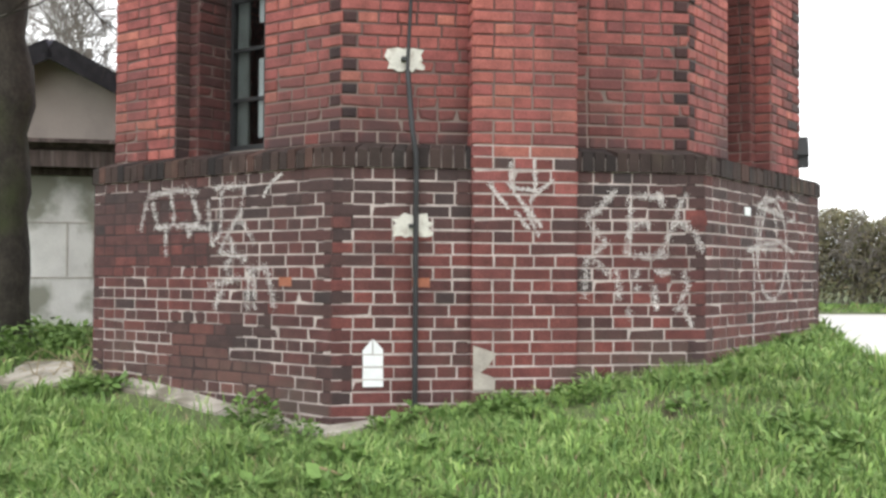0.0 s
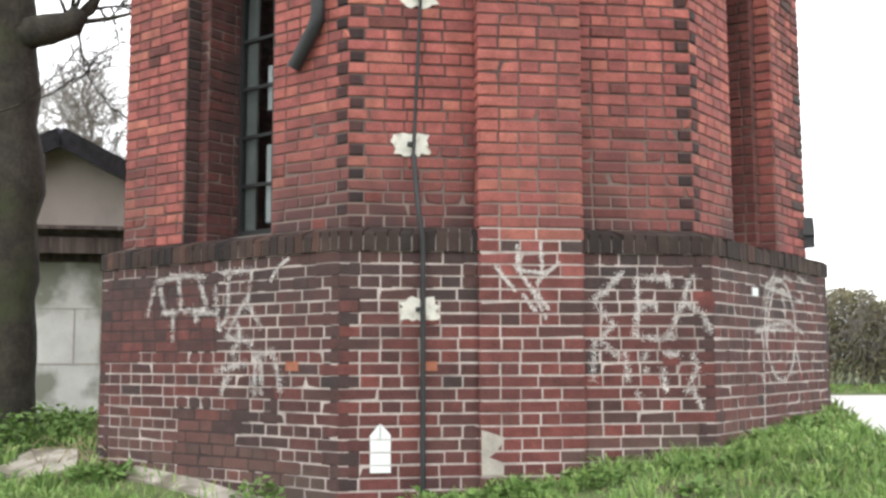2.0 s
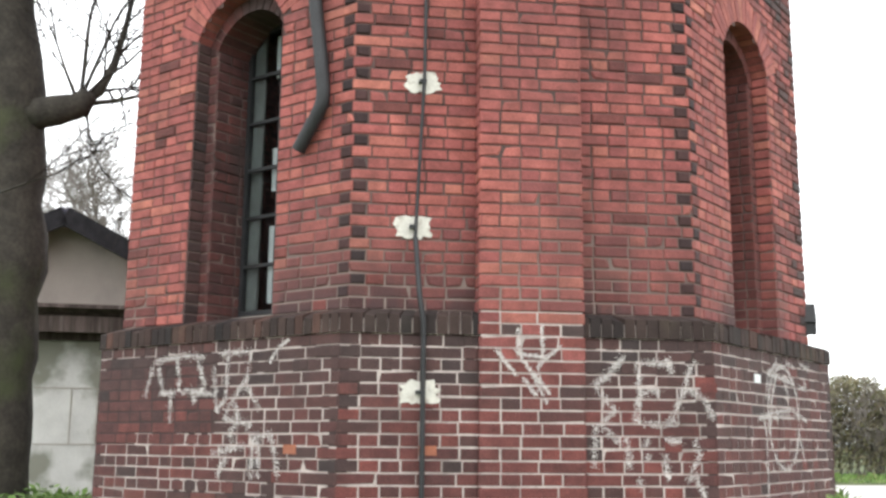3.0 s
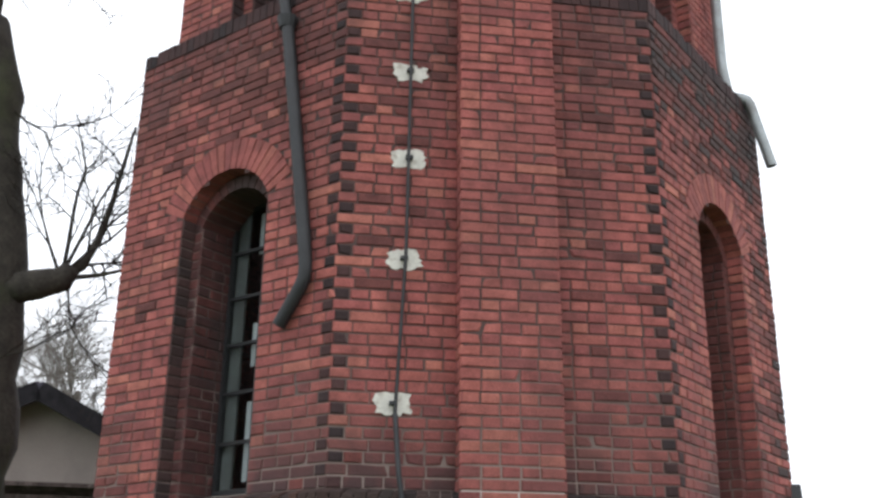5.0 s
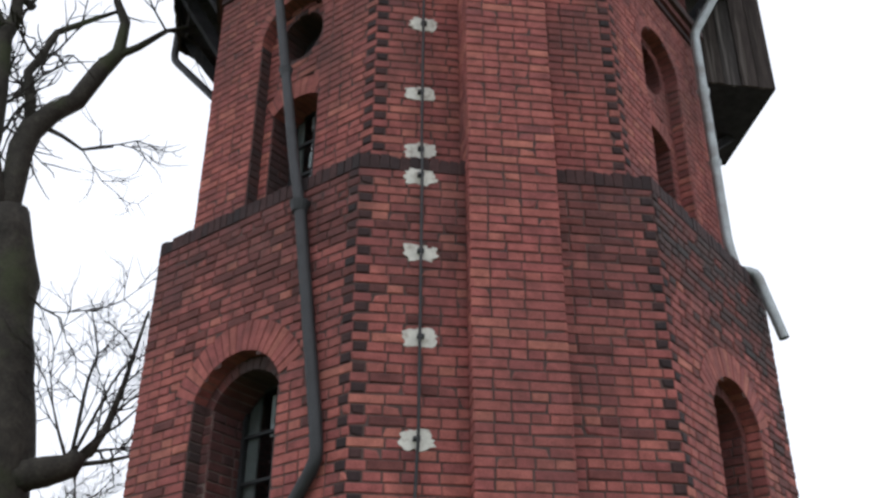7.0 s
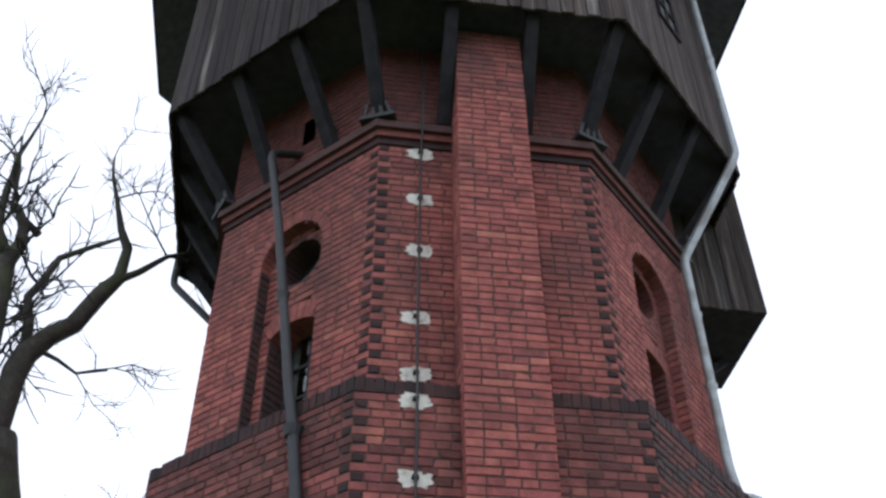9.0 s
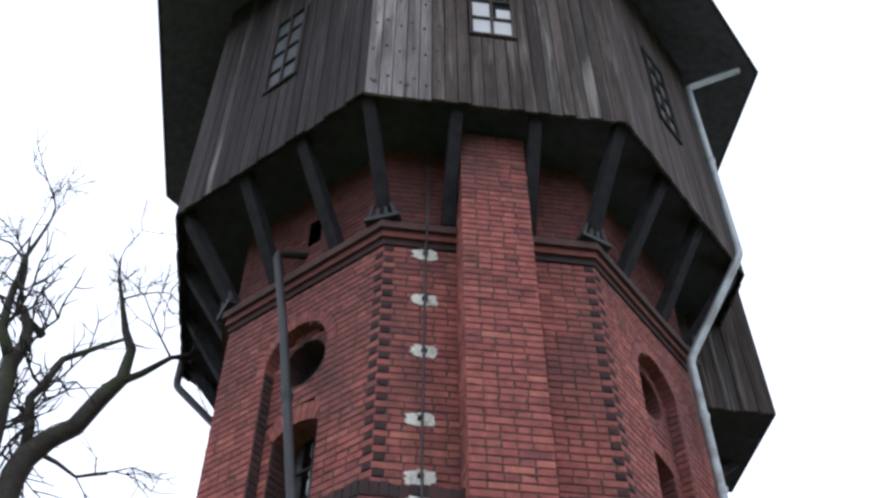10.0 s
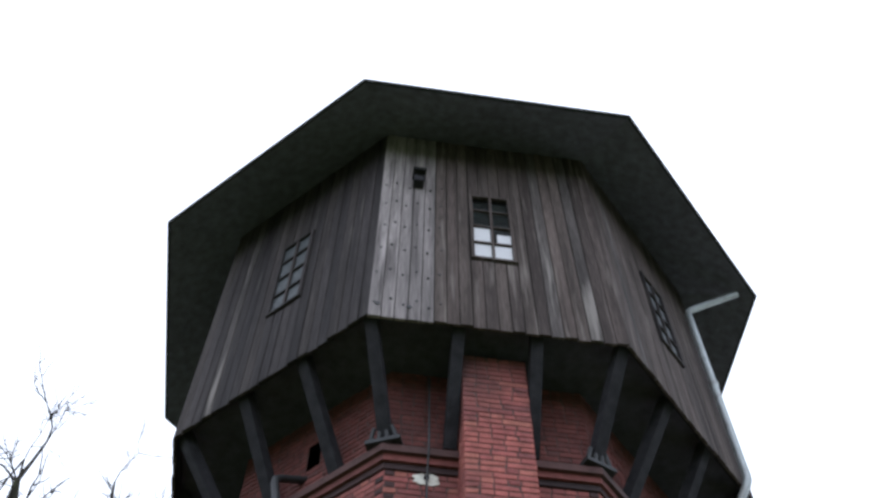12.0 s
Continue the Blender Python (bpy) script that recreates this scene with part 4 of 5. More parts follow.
FRONT_P, FRONT_L, FRONT_U = AP_PLINTH + 0.0075, AP_LOW + 0.0135, AP_UP + 0.0135
for k, (ap, u, z) in enumerate(((FRONT_P, -0.71, 1.81), (FRONT_L, -0.75, 2.88), (FRONT_L, -0.70, 3.87), (FRONT_L, -0.68, 4.62), (FRONT_L, -0.685, 5.31), (FRONT_L, -0.69, 5.98), (FRONT_U, -0.66, 6.40), (FRONT_U, -0.665, 6.98), (FRONT_U, -0.645, 7.74), (FRONT_U, -0.645, 8.39), (FRONT_U, -0.647, 9.02))):
    blot(0, ap, u, z, 0.27, 0.165, 40 + k, "paint_patch", WHITE, "ragged white paint patch behind the cable clamp")
    s = Soup()
    s.box(on_face(0, ap) @ Matrix.Translation((u, -0.02, z)), 0.05, 0.05, 0.022)
    part("cable_clamp", s.mesh("cable_clamp", IRON), tower, "iron clamp of the cable", m=DROP)


def flat_sign(i, ap, pts, name, material, label):
    s = Soup()
    m = on_face(i, ap)
    n = len(pts)
    s.add([m @ Vector((u, 0, z)) for u, z in pts] + [m @ Vector((u, 0.012, z)) for u, z in pts], [tuple(range(n))] + [(k, n + k, n + (k + 1) % n, (k + 1) % n) for k in range(n)])
    return part(name, s.mesh(name, material), tower, label, m=DROP)


s = Soup()
mk = on_face(0, FRONT_P + 0.002)
for pts in ([(-1.015, 0.81), (-0.888, 0.81), (-0.889, 0.85), (-1.014, 0.851)], [(-1.016, 0.858), (-0.888, 0.857), (-0.89, 0.927), (-1.015, 0.928)], [(-1.014, 0.936), (-0.89, 0.935), (-0.889, 1.005), (-1.016, 1.006)], [(-1.017, 1.013), (-0.958, 1.013), (-0.957, 1.105), (-1.017, 1.035)], [(-0.952, 1.013), (-0.889, 1.012), (-0.89, 1.04), (-0.951, 1.107)]):
    s.add([mk @ Vector((u, 0, z)) for u, z in pts] + [mk @ Vector((u, 0.012, z)) for u, z in pts], [(0, 1, 2, 3)] + [(k, 4 + k, 4 + (k + 1) % 4, (k + 1) % 4) for k in range(4)])
part("painted_marker", s.mesh("painted_marker", WHITE_NEW), tower, "white pointed marker painted over five bricks", "stuff", m=DROP)
flat_sign(1, FRONT_P + 0.002, [(-0.51, 1.94), (-0.40, 1.94), (-0.40, 2.0), (-0.51, 2.0)], "small_plate", WHITE_NEW, "small white plate")
flat_sign(0, AP_PIL + 0.0085, [(-0.328, 0.785), (-0.19, 0.785), (-0.185, 0.86), (-0.28, 0.895), (-0.235, 0.93), (-0.175, 1.015), (-0.25, 1.04), (-0.328, 1.065)], "cement_patch", CEMENT, "grey cement repair at the pilaster's foot")
for i, u, z in ((0, -0.655, 1.457), (0, 0.92, 1.49), (-1, 0.815, 1.457), (0, 1.17, 1.87)):
    flat_sign(i, FRONT_P - 0.001, [(u - 0.055, z - 0.029), (u + 0.056, z - 0.03), (u + 0.054, z + 0.029), (u - 0.056, z + 0.028)], "replaced_brick", BRICK_AGED if u > 0.9 else BRICK_ORANGE, "red replacement brick" if u > 0.9 else "orange replacement brick")


def scrawl(i, ap, strokes, name, width, seed, dense=1.0):
    """Spray-paint strokes: chalky broken dabs along each line, one mesh."""
    rnd = random.Random(seed)
    s = Soup()
    m = on_face(i, ap)
    for st in strokes:
        for (u0, z0), (u1, z1) in zip(st, st[1:]):
            L = math.hypot(u1 - u0, z1 - z0)
            n = max(6, int(L / 0.0006))
            fade = rnd.uniform(0.65, 1.15)
            for k in range(n):
                t = (k + rnd.random()) / n
                worn = noise.noise((u0 * 9 + t * L * 14, z0 * 9 + seed, 2.0))
                if rnd.random() > dense * fade * (0.85 + 1.1 * worn):
                    continue
                u, z = u0 + (u1 - u0) * t + rnd.gauss(0, width * 0.42), z0 + (z1 - z0) * t + rnd.gauss(0, width * 0.42)
                # paint is thin over the joints
                if ((z - FIRST) / COURSE) % 1 < 0.13 and rnd.random() < 0.8:
                    continue
                r = rnd.uniform(0.0015, 0.005)
                a0 = rnd.uniform(0, 6.28)
                q = [(u + r * rnd.uniform(0.6, 1.1) * math.cos(a0 + 1.2566 * j), z + r * rnd.uniform(0.6, 1.1) * math.sin(a0 + 1.2566 * j)) for j in range(5)]
                y = rnd.uniform(-0.0015, 0.0)
                s.add([m @ Vector((a, y, b)) for a, b in q], [(0, 1, 2, 3, 4)])
    return part(name, s.mesh(name, CHALK), tower, "faded chalky white graffiti scrawl", "stuff", m=DROP)


scrawl(-1, FRONT_P, [[(-0.65, 1.82), (-0.61, 1.94), (-0.57, 2.06), (-0.2, 2.09), (-0.04, 2.07)], [(-0.53, 2.04), (-0.46, 1.85)], [(-0.32, 2.07), (-0.28, 1.85)], [(-0.1, 2.04), (-0.01, 1.88), (-0.12, 1.77), (-0.16, 1.89)], [(-0.49, 1.83), (-0.13, 1.84), (0.08, 1.81)], [(-0.37, 1.81), (-0.36, 1.63)], [(0.07, 2.0), (0.12, 1.7), (0.2, 1.78), (0.21, 2.07)], [(0.13, 2.09), (0.43, 2.09)], [(0.43, 2.09), (0.4, 1.91), (0.23, 1.72), (0.2, 1.63)], [(0.39, 1.87), (0.5, 1.75), (0.53, 1.71)], [(0.29, 1.76), (0.34, 1.63), (0.26, 1.57), (0.29, 1.49)], [(0.2, 1.65), (0.45, 1.62), (0.42, 1.57)]], "graffiti", 0.03, 1)
scrawl(-1, FRONT_P, [[(0.09, 1.42), (0.4, 1.48)], [(0.23, 1.4), (0.15, 1.28)], [(0.47, 1.27), (0.48, 1.53), (0.64, 1.55), (0.69, 1.42), (0.72, 1.28)], [(0.53, 1.5), (0.54, 1.27)]], "graffiti", 0.034, 5)
scrawl(-1, FRONT_P, [[(0.78, 2.15), (0.68, 2.1), (0.61, 2.01)]], "graffiti", 0.016, 6, 2.2)
scrawl(0, AP_PIL + 0.0075, [[(-0.23, 2.08), (-0.11, 1.93)], [(-0.11, 2.09), (-0.02, 1.97), (0.09, 1.75)], [(-0.09, 2.22), (-0.09, 2.06), (0.07, 2.04)], [(0.06, 2.24), (0.07, 2.04)], [(0.18, 2.11), (0.07, 2.02), (0.03, 1.97)], [(0.0, 1.95), (0.11, 1.81)], [(-0.06, 1.91), (0.03, 1.79)]], "graffiti", 0.017, 2)
scrawl(0, FRONT_P, [[(0.58, 2.03), (0.41, 1.87), (0.54, 1.72)], [(0.6, 2.05), (0.47, 1.9)], [(0.41, 1.63), (0.4, 1.36)], [(0.43, 1.63), (0.56, 1.52)], [(0.54, 1.72), (0.47, 1.65)], [(0.69, 2.02), (0.71, 1.83), (0.67, 1.65)], [(0.71, 2.02), (0.92, 2.02)], [(0.71, 1.83), (0.82, 1.85), (0.82, 1.8)], [(0.67, 1.65), (0.8, 1.63), (0.95, 1.64)], [(0.9, 2.04), (0.92, 1.96)], [(1.09, 2.04), (1.04, 1.98), (1.0, 1.84), (0.9, 1.65)], [(1.03, 1.85), (1.13, 1.8), (1.19, 1.67)]], "graffiti", 0.03, 3)
scrawl(0, FRONT_P, [[(0.61, 1.54), (0.63, 1.36)], [(0.71, 1.47), (0.76, 1.54)], [(0.76, 1.42), (0.73, 1.43)], [(0.86, 1.44), (0.88, 1.29)], [(0.88, 1.53), (0.97, 1.53)], [(1.07, 1.54), (1.09, 1.44), (1.01, 1.27)], [(1.05, 1.31), (1.12, 1.18)], [(0.69, 1.29), (0.7, 1.24)]], "graffiti", 0.03, 7)
ring_a = [(0.05 + 0.33 * math.sin(a), 1.71 + 0.375 * math.cos(a)) for a in (2 * math.pi * k / 24 for k in range(25))]
scrawl(1, FRONT_P, [ring_a, [(-0.05, 2.15), (-0.06, 2.1), (-0.24, 2.02), (-0.31, 1.84)], [(-0.06, 2.04), (-0.19, 1.84), (-0.26, 1.59)], [(-0.37, 1.71), (-0.32, 1.59), (-0.35, 1.03)], [(-0.48, 1.69), (-0.19, 1.74), (0.24, 1.77), (0.57, 1.69)], [(-0.44, 1.7), (0.3, 1.72)], [(-0.24, 2.02), (0.32, 1.97)], [(0.06, 2.02), (0.18, 1.85)], [(0.13, 2.11), (0.32, 2.1)], [(0.46, 2.13), (0.66, 2.1)], [(0.38, 1.95), (0.58, 1.94), (0.55, 2.02)], [(0.36, 1.6), (0.48, 1.38)]], "graffiti", 0.026, 4)

# an old iron bracket at the corner above the cap
s = Soup()
cb = Matrix.Translation(at_corner(3, 3.02, 2.6))
s.box(cb @ pose(0, 0, 0, 0, 12, 76), 0.09, 0.13, 0.16)
s.box(cb @ Matrix.Translation((0.02, 0, -0.12)) @ pose(0, 0, 0, 0, 0, 76), 0.07, 0.1, 0.1)
part("corner_bracket", s.mesh("corner_bracket", IRON), tower, "rusty iron bracket on the corner", m=DROP)

# ---- concrete apron along the tower's foot ----
def apron(i, u0, u1, name):
    s = Soup()
    n = 8
    v = []
    for k in range(n + 1):
        u = u0 + (u1 - u0) * k / n
        for ap in (AP_PLINTH - 0.05, AP_PLINTH + 0.16 + 0.1 * noise.noise((u * 3, i, 0))):
            p = Matrix.Translation((CX, CY, 0)) @ Matrix.Rotation(radians(PHI), 4, "Z") @ on_face(i, ap) @ Vector((u, 0, 0))
            g = ground_z(p.x, p.y)
            v += [Vector((p.x, p.y, g + 0.02)), Vector((p.x, p.y, g - 0.1))]
    f = []
    for k in range(n):
        o = 4 * k
        f += [(o, o + 2, o + 6, o + 4), (o + 2, o + 3, o + 7, o + 6)]
    s.add(v, f + [(0, 1, 3, 2), (4 * n, 4 * n + 2, 4 * n + 3, 4 * n + 1)])
    return tagged(new(name, s.mesh(name, CONCRETE)), "worn concrete slab at the foot of the plinth", "slab", "apron slabs")


for i, a, b in ((-1, -0.75, 0.35), (-1, 0.37, 1.32), (0, -1.3, -0.95)):
    apron(i, a, b, "concrete_slab")
s = Soup()
v = [(-3.45, 7.9), (-2.98, 7.62), (-2.76, 7.78), (-2.86, 8.1), (-3.3, 8.3)]
s.add([Vector((x, y, ground_z(x, y) + 0.03 + 0.02 * noise.noise((x * 5, y * 5, 2)))) for x, y in v] + [Vector((x, y, ground_z(x, y) - 0.1)) for x, y in v], [(0, 1, 2, 3, 4)] + [(k, 5 + k, 5 + (k + 1) % 5, (k + 1) % 5) for k in range(5)])
tagged(new("concrete_slab", s.mesh("concrete_slab", CONCRETE)), "loose broken concrete slab among weeds", "slab", "apron slabs")

# ---- the low outbuilding ----
HB = 0.55
house = thing("outbuilding", "low outbuilding with limewashed wall, grey gable and dark roof", "shed", (-5.0, 13.25, HB), 12)


def house_part(name, s, material, label=""):
    return part(name, s.mesh(name, material), house, label, m=Matrix.Translation((0, 0, -HB)))


s = Soup()
s.box(Matrix.Translation((0, 2.5, 1.65)), 7.0, 5.0, 2.3)
wall = house_part("lower_wall", s, LIME, "patchy limewashed block wall")
s = Soup()
for z in (1.45, 2.15):
    s.box(Matrix.Translation((0, -0.004, z)), 7.0, 0.012, 0.012)
for k in range(12):
    s.box(Matrix.Translation((-3.2 + 0.62 * k + (0.3 if k % 2 else 0), -0.004, 1.8)), 0.012, 0.012, 0.69)
part("block_joint", s.mesh("block_joint", CEMENT), wall, "shallow joints of the blocks", "stuff")
s = Soup()
apex, eave, hw = 4.34, 2.85, 2.9
v = [(-hw, 0.12, eave), (hw, 0.12, eave), (0, 0.12, apex), (-hw, 5.0, eave), (hw, 5.0, eave), (0, 5.0, apex)]
s.add([Vector(p) for p in v], [(0, 1, 2), (3, 5, 4), (0, 3, 4, 1)])
house_part("gable_wall", s, PLASTER, "grey rendered gable")
for side in (-1, 1):
    s = Soup()
    a = math.atan2(apex - eave, hw)
    L = math.hypot(hw, apex - eave)
    ox, oz = side * (hw / 2 + 0.1 * math.cos(a)), (apex + eave) / 2 - 0.1 * math.sin(a)
    s.box(Matrix.Translation((ox, 2.5, oz + 0.06)) @ Matrix.Rotation(side * a, 4, "Y"), L + 0.2, 5.6, 0.10)
    slope = house_part("roof_slope", s, ROOFING, "dark felted roof slope")
    s = Soup()
    s.box(Matrix.Translation((ox, -0.33, oz - 0.02)) @ Matrix.Rotation(side * a, 4, "Y"), L + 0.2, 0.04, 0.24)
    part("fascia", s.mesh("fascia", WOOD_DARK), slope, "dark barge board")
s = Soup()
s.box(Matrix.Translation((0, -0.25, 3.06)) @ pose(0, 0, 0, -12), 7.2, 0.7, 0.05)
s.box(Matrix.Translation((0, -0.45, 2.92)), 7.2, 0.06, 0.2)
s.box(Matrix.Translation((0, -0.06, 2.86)), 7.2, 0.1, 0.22)
house_part("canopy", s, WOOD, "dark weathered canopy boards")


# ---- trees ----
def limb(soup, pts, r0, r1, sides=8, wob=0.03, rnd=random):
    """A tapered limb along a bent line, with knobbly thickness."""
    pts = [Vector(p) for p in pts]
    out, rad = [], []
    n = len(pts) - 1
    for k in range(n):
        a, b = pts[k], pts[k + 1]
        m = max(1, int((b - a).length / 0.25))
        for j in range(m):
            t = j / m
            p = a.lerp(b, t)
            p += Vector((rnd.uniform(-1, 1), rnd.uniform(-1, 1), rnd.uniform(-1, 1))) * wob * (0.3 if k + j == 0 else 1)
            out.append(p)
            rad.append((r0 + (r1 - r0) * (k + t) / n) * rnd.uniform(0.92, 1.1))
    out.append(pts[-1])
    rad.append(r1)
    soup.tube(out, rad, sides)
    return out, rad


def twigs(soup, p, d, length, r, depth, rnd, lift=0.15, spread=0.8):
    """Forking bare twigs."""
    n = 3
    pts, q = [p.copy()], d.normalized()
    for k in range(n):
        q = (q + Vector((rnd.uniform(-1, 1), rnd.uniform(-1, 1), rnd.uniform(-1, 1) + lift)) * 0.33).normalized()
        pts.append(pts[-1] + q * length / n)
    soup.tube(pts, [r * (1 - 0.5 * k / n) for k in range(n + 1)], 5 if r > 0.012 else 3, caps=False)
    if depth <= 0:
        return
    for k in range(1, n + 1):
        for j in range(2 if k == n else rnd.choice((1, 1, 2))):
            e = (q + Vector((rnd.uniform(-1, 1), rnd.uniform(-1, 1), rnd.uniform(-1, 1))) * spread).normalized()
            twigs(soup, pts[k], e, length * rnd.uniform(0.5, 0.8), r * 0.66, depth - 1, rnd, lift, spread)


tree = thing("tree", "old leafless pollarded tree with mossy grey bark", "tree", (-4.05, 9.25, 0.75))
TD = Matrix.Translation((4.05, -9.25, -0.75))
rnd = random.Random(21)
s = Soup()
limb(s, [(-3.98, 9.25, 0.5), (-4.03, 9.22, 1.0), (-4.06, 9.2, 2.0), (-4.02, 9.19, 3.0), (-4.05, 9.16, 3.89), (-4.08, 9.12, 4.63), (-4.2, 9.08, 5.35), (-4.33, 9.02, 6.34), (-4.5, 8.94, 7.1)], 0.39, 0.27, 14, 0.02, rnd)
limb(s, [(-3.98, 9.25, 0.45), (-4.03, 9.22, 0.95)], 0.6, 0.38, 14, 0.0, rnd)
trunk = part("trunk", s.mesh("trunk", BARK, True), tree, "thick mossy grey trunk", m=TD)
limbs = [
    ([(-4.0, 9.03, 4.36), (-3.6, 9.13, 4.45), (-3.44, 9.18, 4.56), (-3.38, 9.2, 4.66)], 0.16, 0.09),
    ([(-3.45, 9.18, 4.56), (-3.30, 9.23, 4.68), (-3.17, 9.27, 4.97), (-3.09, 9.3, 5.39), (-3.06, 9.31, 5.73), (-2.98, 9.34, 6.2)], 0.055, 0.012),
    ([(-3.9, 8.6, 3.55), (-3.6, 8.5, 3.62), (-3.38, 8.55, 3.72), (-3.2, 8.6, 3.83)], 0.014, 0.004),
    ([(-3.44, 9.18, 4.62), (-3.41, 9.19, 5.4), (-3.37, 9.2, 5.67), (-3.48, 9.16, 6.11)], 0.022, 0.006),
    ([(-3.42, 9.18, 4.65), (-3.21, 9.26, 5.37), (-3.09, 9.3, 5.63)], 0.02, 0.006),
    ([(-3.47, 9.16, 4.6), (-3.76, 9.05, 5.34)], 0.018, 0.006),
    ([(-3.42, 9.19, 4.56), (-3.15, 9.28, 4.61), (-2.9, 9.36, 4.71)], 0.03, 0.015),
    ([(-3.4, 9.2, 4.58), (-3.32, 9.22, 4.12)], 0.015, 0.005),
    ([(-4.46, 8.95, 7.0), (-4.43, 8.96, 8.21), (-4.09, 9.13, 8.72), (-3.94, 9.19, 9.19), (-3.78, 9.26, 9.54), (-3.73, 9.28, 9.96), (-3.89, 9.21, 10.22), (-4.04, 9.15, 10.67), (-4.17, 9.09, 11.4)], 0.145, 0.012),
    ([(-3.92, 9.2, 9.3), (-3.59, 9.33, 9.65), (-3.33, 9.43, 10.0), (-3.1, 9.5, 10.1)], 0.055, 0.022),
    ([(-4.44, 8.96, 8.2), (-4.57, 8.89, 8.91), (-4.52, 8.92, 9.13), (-4.4, 8.98, 9.56), (-4.1, 9.12, 9.86), (-3.87, 9.22, 10.09)], 0.065, 0.022),
    ([(-4.33, 9.0, 8.26), (-4.14, 9.1, 8.2), (-3.93, 9.2, 8.09), (-3.64, 9.31, 8.2)], 0.035, 0.01),
    ([(-4.6, 8.87, 7.0), (-4.75, 8.8, 7.8), (-4.81, 8.77, 8.84), (-4.85, 8.75, 9.32), (-4.81, 8.76, 9.85), (-4.95, 8.69, 10.13)], 0.18, 0.045),
    ([(-4.85, 8.75, 9.3), (-5.06, 8.63, 9.72), (-5.09, 8.6, 10.33), (-5.12, 8.59, 10.88), (-5.0, 8.6, 11.6)], 0.075, 0.015),
    ([(-4.67, 8.84, 9.8), (-5.0, 8.66, 10.1), (-5.15, 8.57, 11.23)], 0.05, 0.012),
    ([(-4.16, 8.9, 6.3), (-3.95, 9.05, 6.1), (-3.75, 9.1, 6.0), (-3.65, 9.1, 5.75)], 0.014, 0.005),
]
for pts, r0, r1 in limbs:
    s = Soup()
    out, rad = limb(s, pts, r0, r1, 8, min(0.03, r0 * 0.35), rnd)
    br = part("limb", s.mesh("limb", BARK, True), tree, m=TD)
    s = Soup()
    step = 1 if r0 < 0.06 else 2
    for k in range(1, len(out), step):
        if rad[k] > 0.13 and rnd.random() < 0.6:
            continue
        d = (out[k] - out[k - 1]).normalized() + Vector((rnd.uniform(-1, 1), rnd.uniform(-1, 1), rnd.uniform(-0.5, 1))) * 0.9
        if rnd.random() < (0.35 if out[k].z > 7 else 0.1):
            continue
        if out[k].z > 7.5 and rnd.random() < 0.85:
            e = Vector((rnd.uniform(-1, 1), rnd.uniform(-1, 1), rnd.uniform(-0.3, 1)))
            twigs(s, out[k], e, rnd.uniform(0.4, 1.1), max(0.015, min(0.026, rad[k] * 0.5)), 2, rnd, 0.2, 1.0)
        twigs(s, out[k], d, rnd.uniform(0.3, 0.8), max(0.01, min(0.02, rad[k] * 0.45)), 2, rnd)
    if s.v:
        part("twig_spray", s.mesh("twig_spray", TWIG), br, "fine bare twigs", "stuff")

far_tree = thing("tree", "distant leafless tree with a hazy fine-twigged crown", "tree", (-8.1, 23.0, 0.8))
FD = Matrix.Translation((8.1, -23.0, -0.8))
rnd = random.Random(31)
s, q = Soup(), Soup()
limb(s, [(-8.1, 23, 0.7), (-8.0, 23, 3.0), (-8.1, 23.1, 5.2), (-7.9, 23, 6.5)], 0.2, 0.08, 8, 0.05, rnd)
for k in range(22):
    z = rnd.uniform(3.0, 6.3)
    a = rnd.uniform(0, 6.28)
    twigs(q, Vector((-8.0, 23.05, z)), Vector((math.cos(a), math.sin(a) * 0.6, rnd.uniform(0.1, 0.9))), rnd.uniform(1.1, 1.7), 0.024, 4, rnd, 0.1, 0.8)
part("trunk", s.mesh("trunk", TWIG_FAR, True), far_tree, m=FD)
part("crown", q.mesh("crown", TWIG_FAR), far_tree, "hazy crown of fine twigs", "stuff", m=FD)


# ---- plants ----
def leaf(soup, p, d, n, L, w):
    side = d.cross(n).normalized() * w / 2
    m = p + d * L * 0.5 + n * L * 0.06
    soup.add([p, m + side, p + d * L, m - side], [(0, 1, 2, 3)])


def weed(name, x, y, r, h, count, seed, label, size=0.06, stems=True):
    rnd = random.Random(seed)
    g = ground_z(x, y)
    ob = thing(name, label, "weed", (x, y, g), group="weeds")
    s, q = Soup(), Soup()
    for k in range(count):
        a, rr = rnd.uniform(0, 6.28), r * math.sqrt(rnd.random())
        zz = h * rnd.random() ** 0.8 * (1 - 0.55 * (rr / r) ** 2)
        p = Vector((rr * math.cos(a), rr * math.sin(a), zz))
        d = Vector((math.cos(a) + rnd.uniform(-1, 1), math.sin(a) + rnd.uniform(-1, 1), rnd.uniform(-0.5, 0.9))).normalized()
        nrm = Vector((rnd.uniform(-0.6, 0.6), rnd.uniform(-0.6, 0.6), 1)).normalized()
        L = size * rnd.uniform(0.6, 1.4)
        leaf(s, p, d, nrm, L, L * rnd.uniform(0.45, 0.75))
        if k % 6 == 0:
            q.tube([Vector((p.x * 0.3, p.y * 0.3, -0.03)), p], [0.004, 0.002], 3, caps=False)
    part("leaves", s.mesh("leaves", LEAF), ob, "", "stuff")
    part("stem_work", q.mesh("stem_work", LEAF), ob, "", "stuff")
    return ob


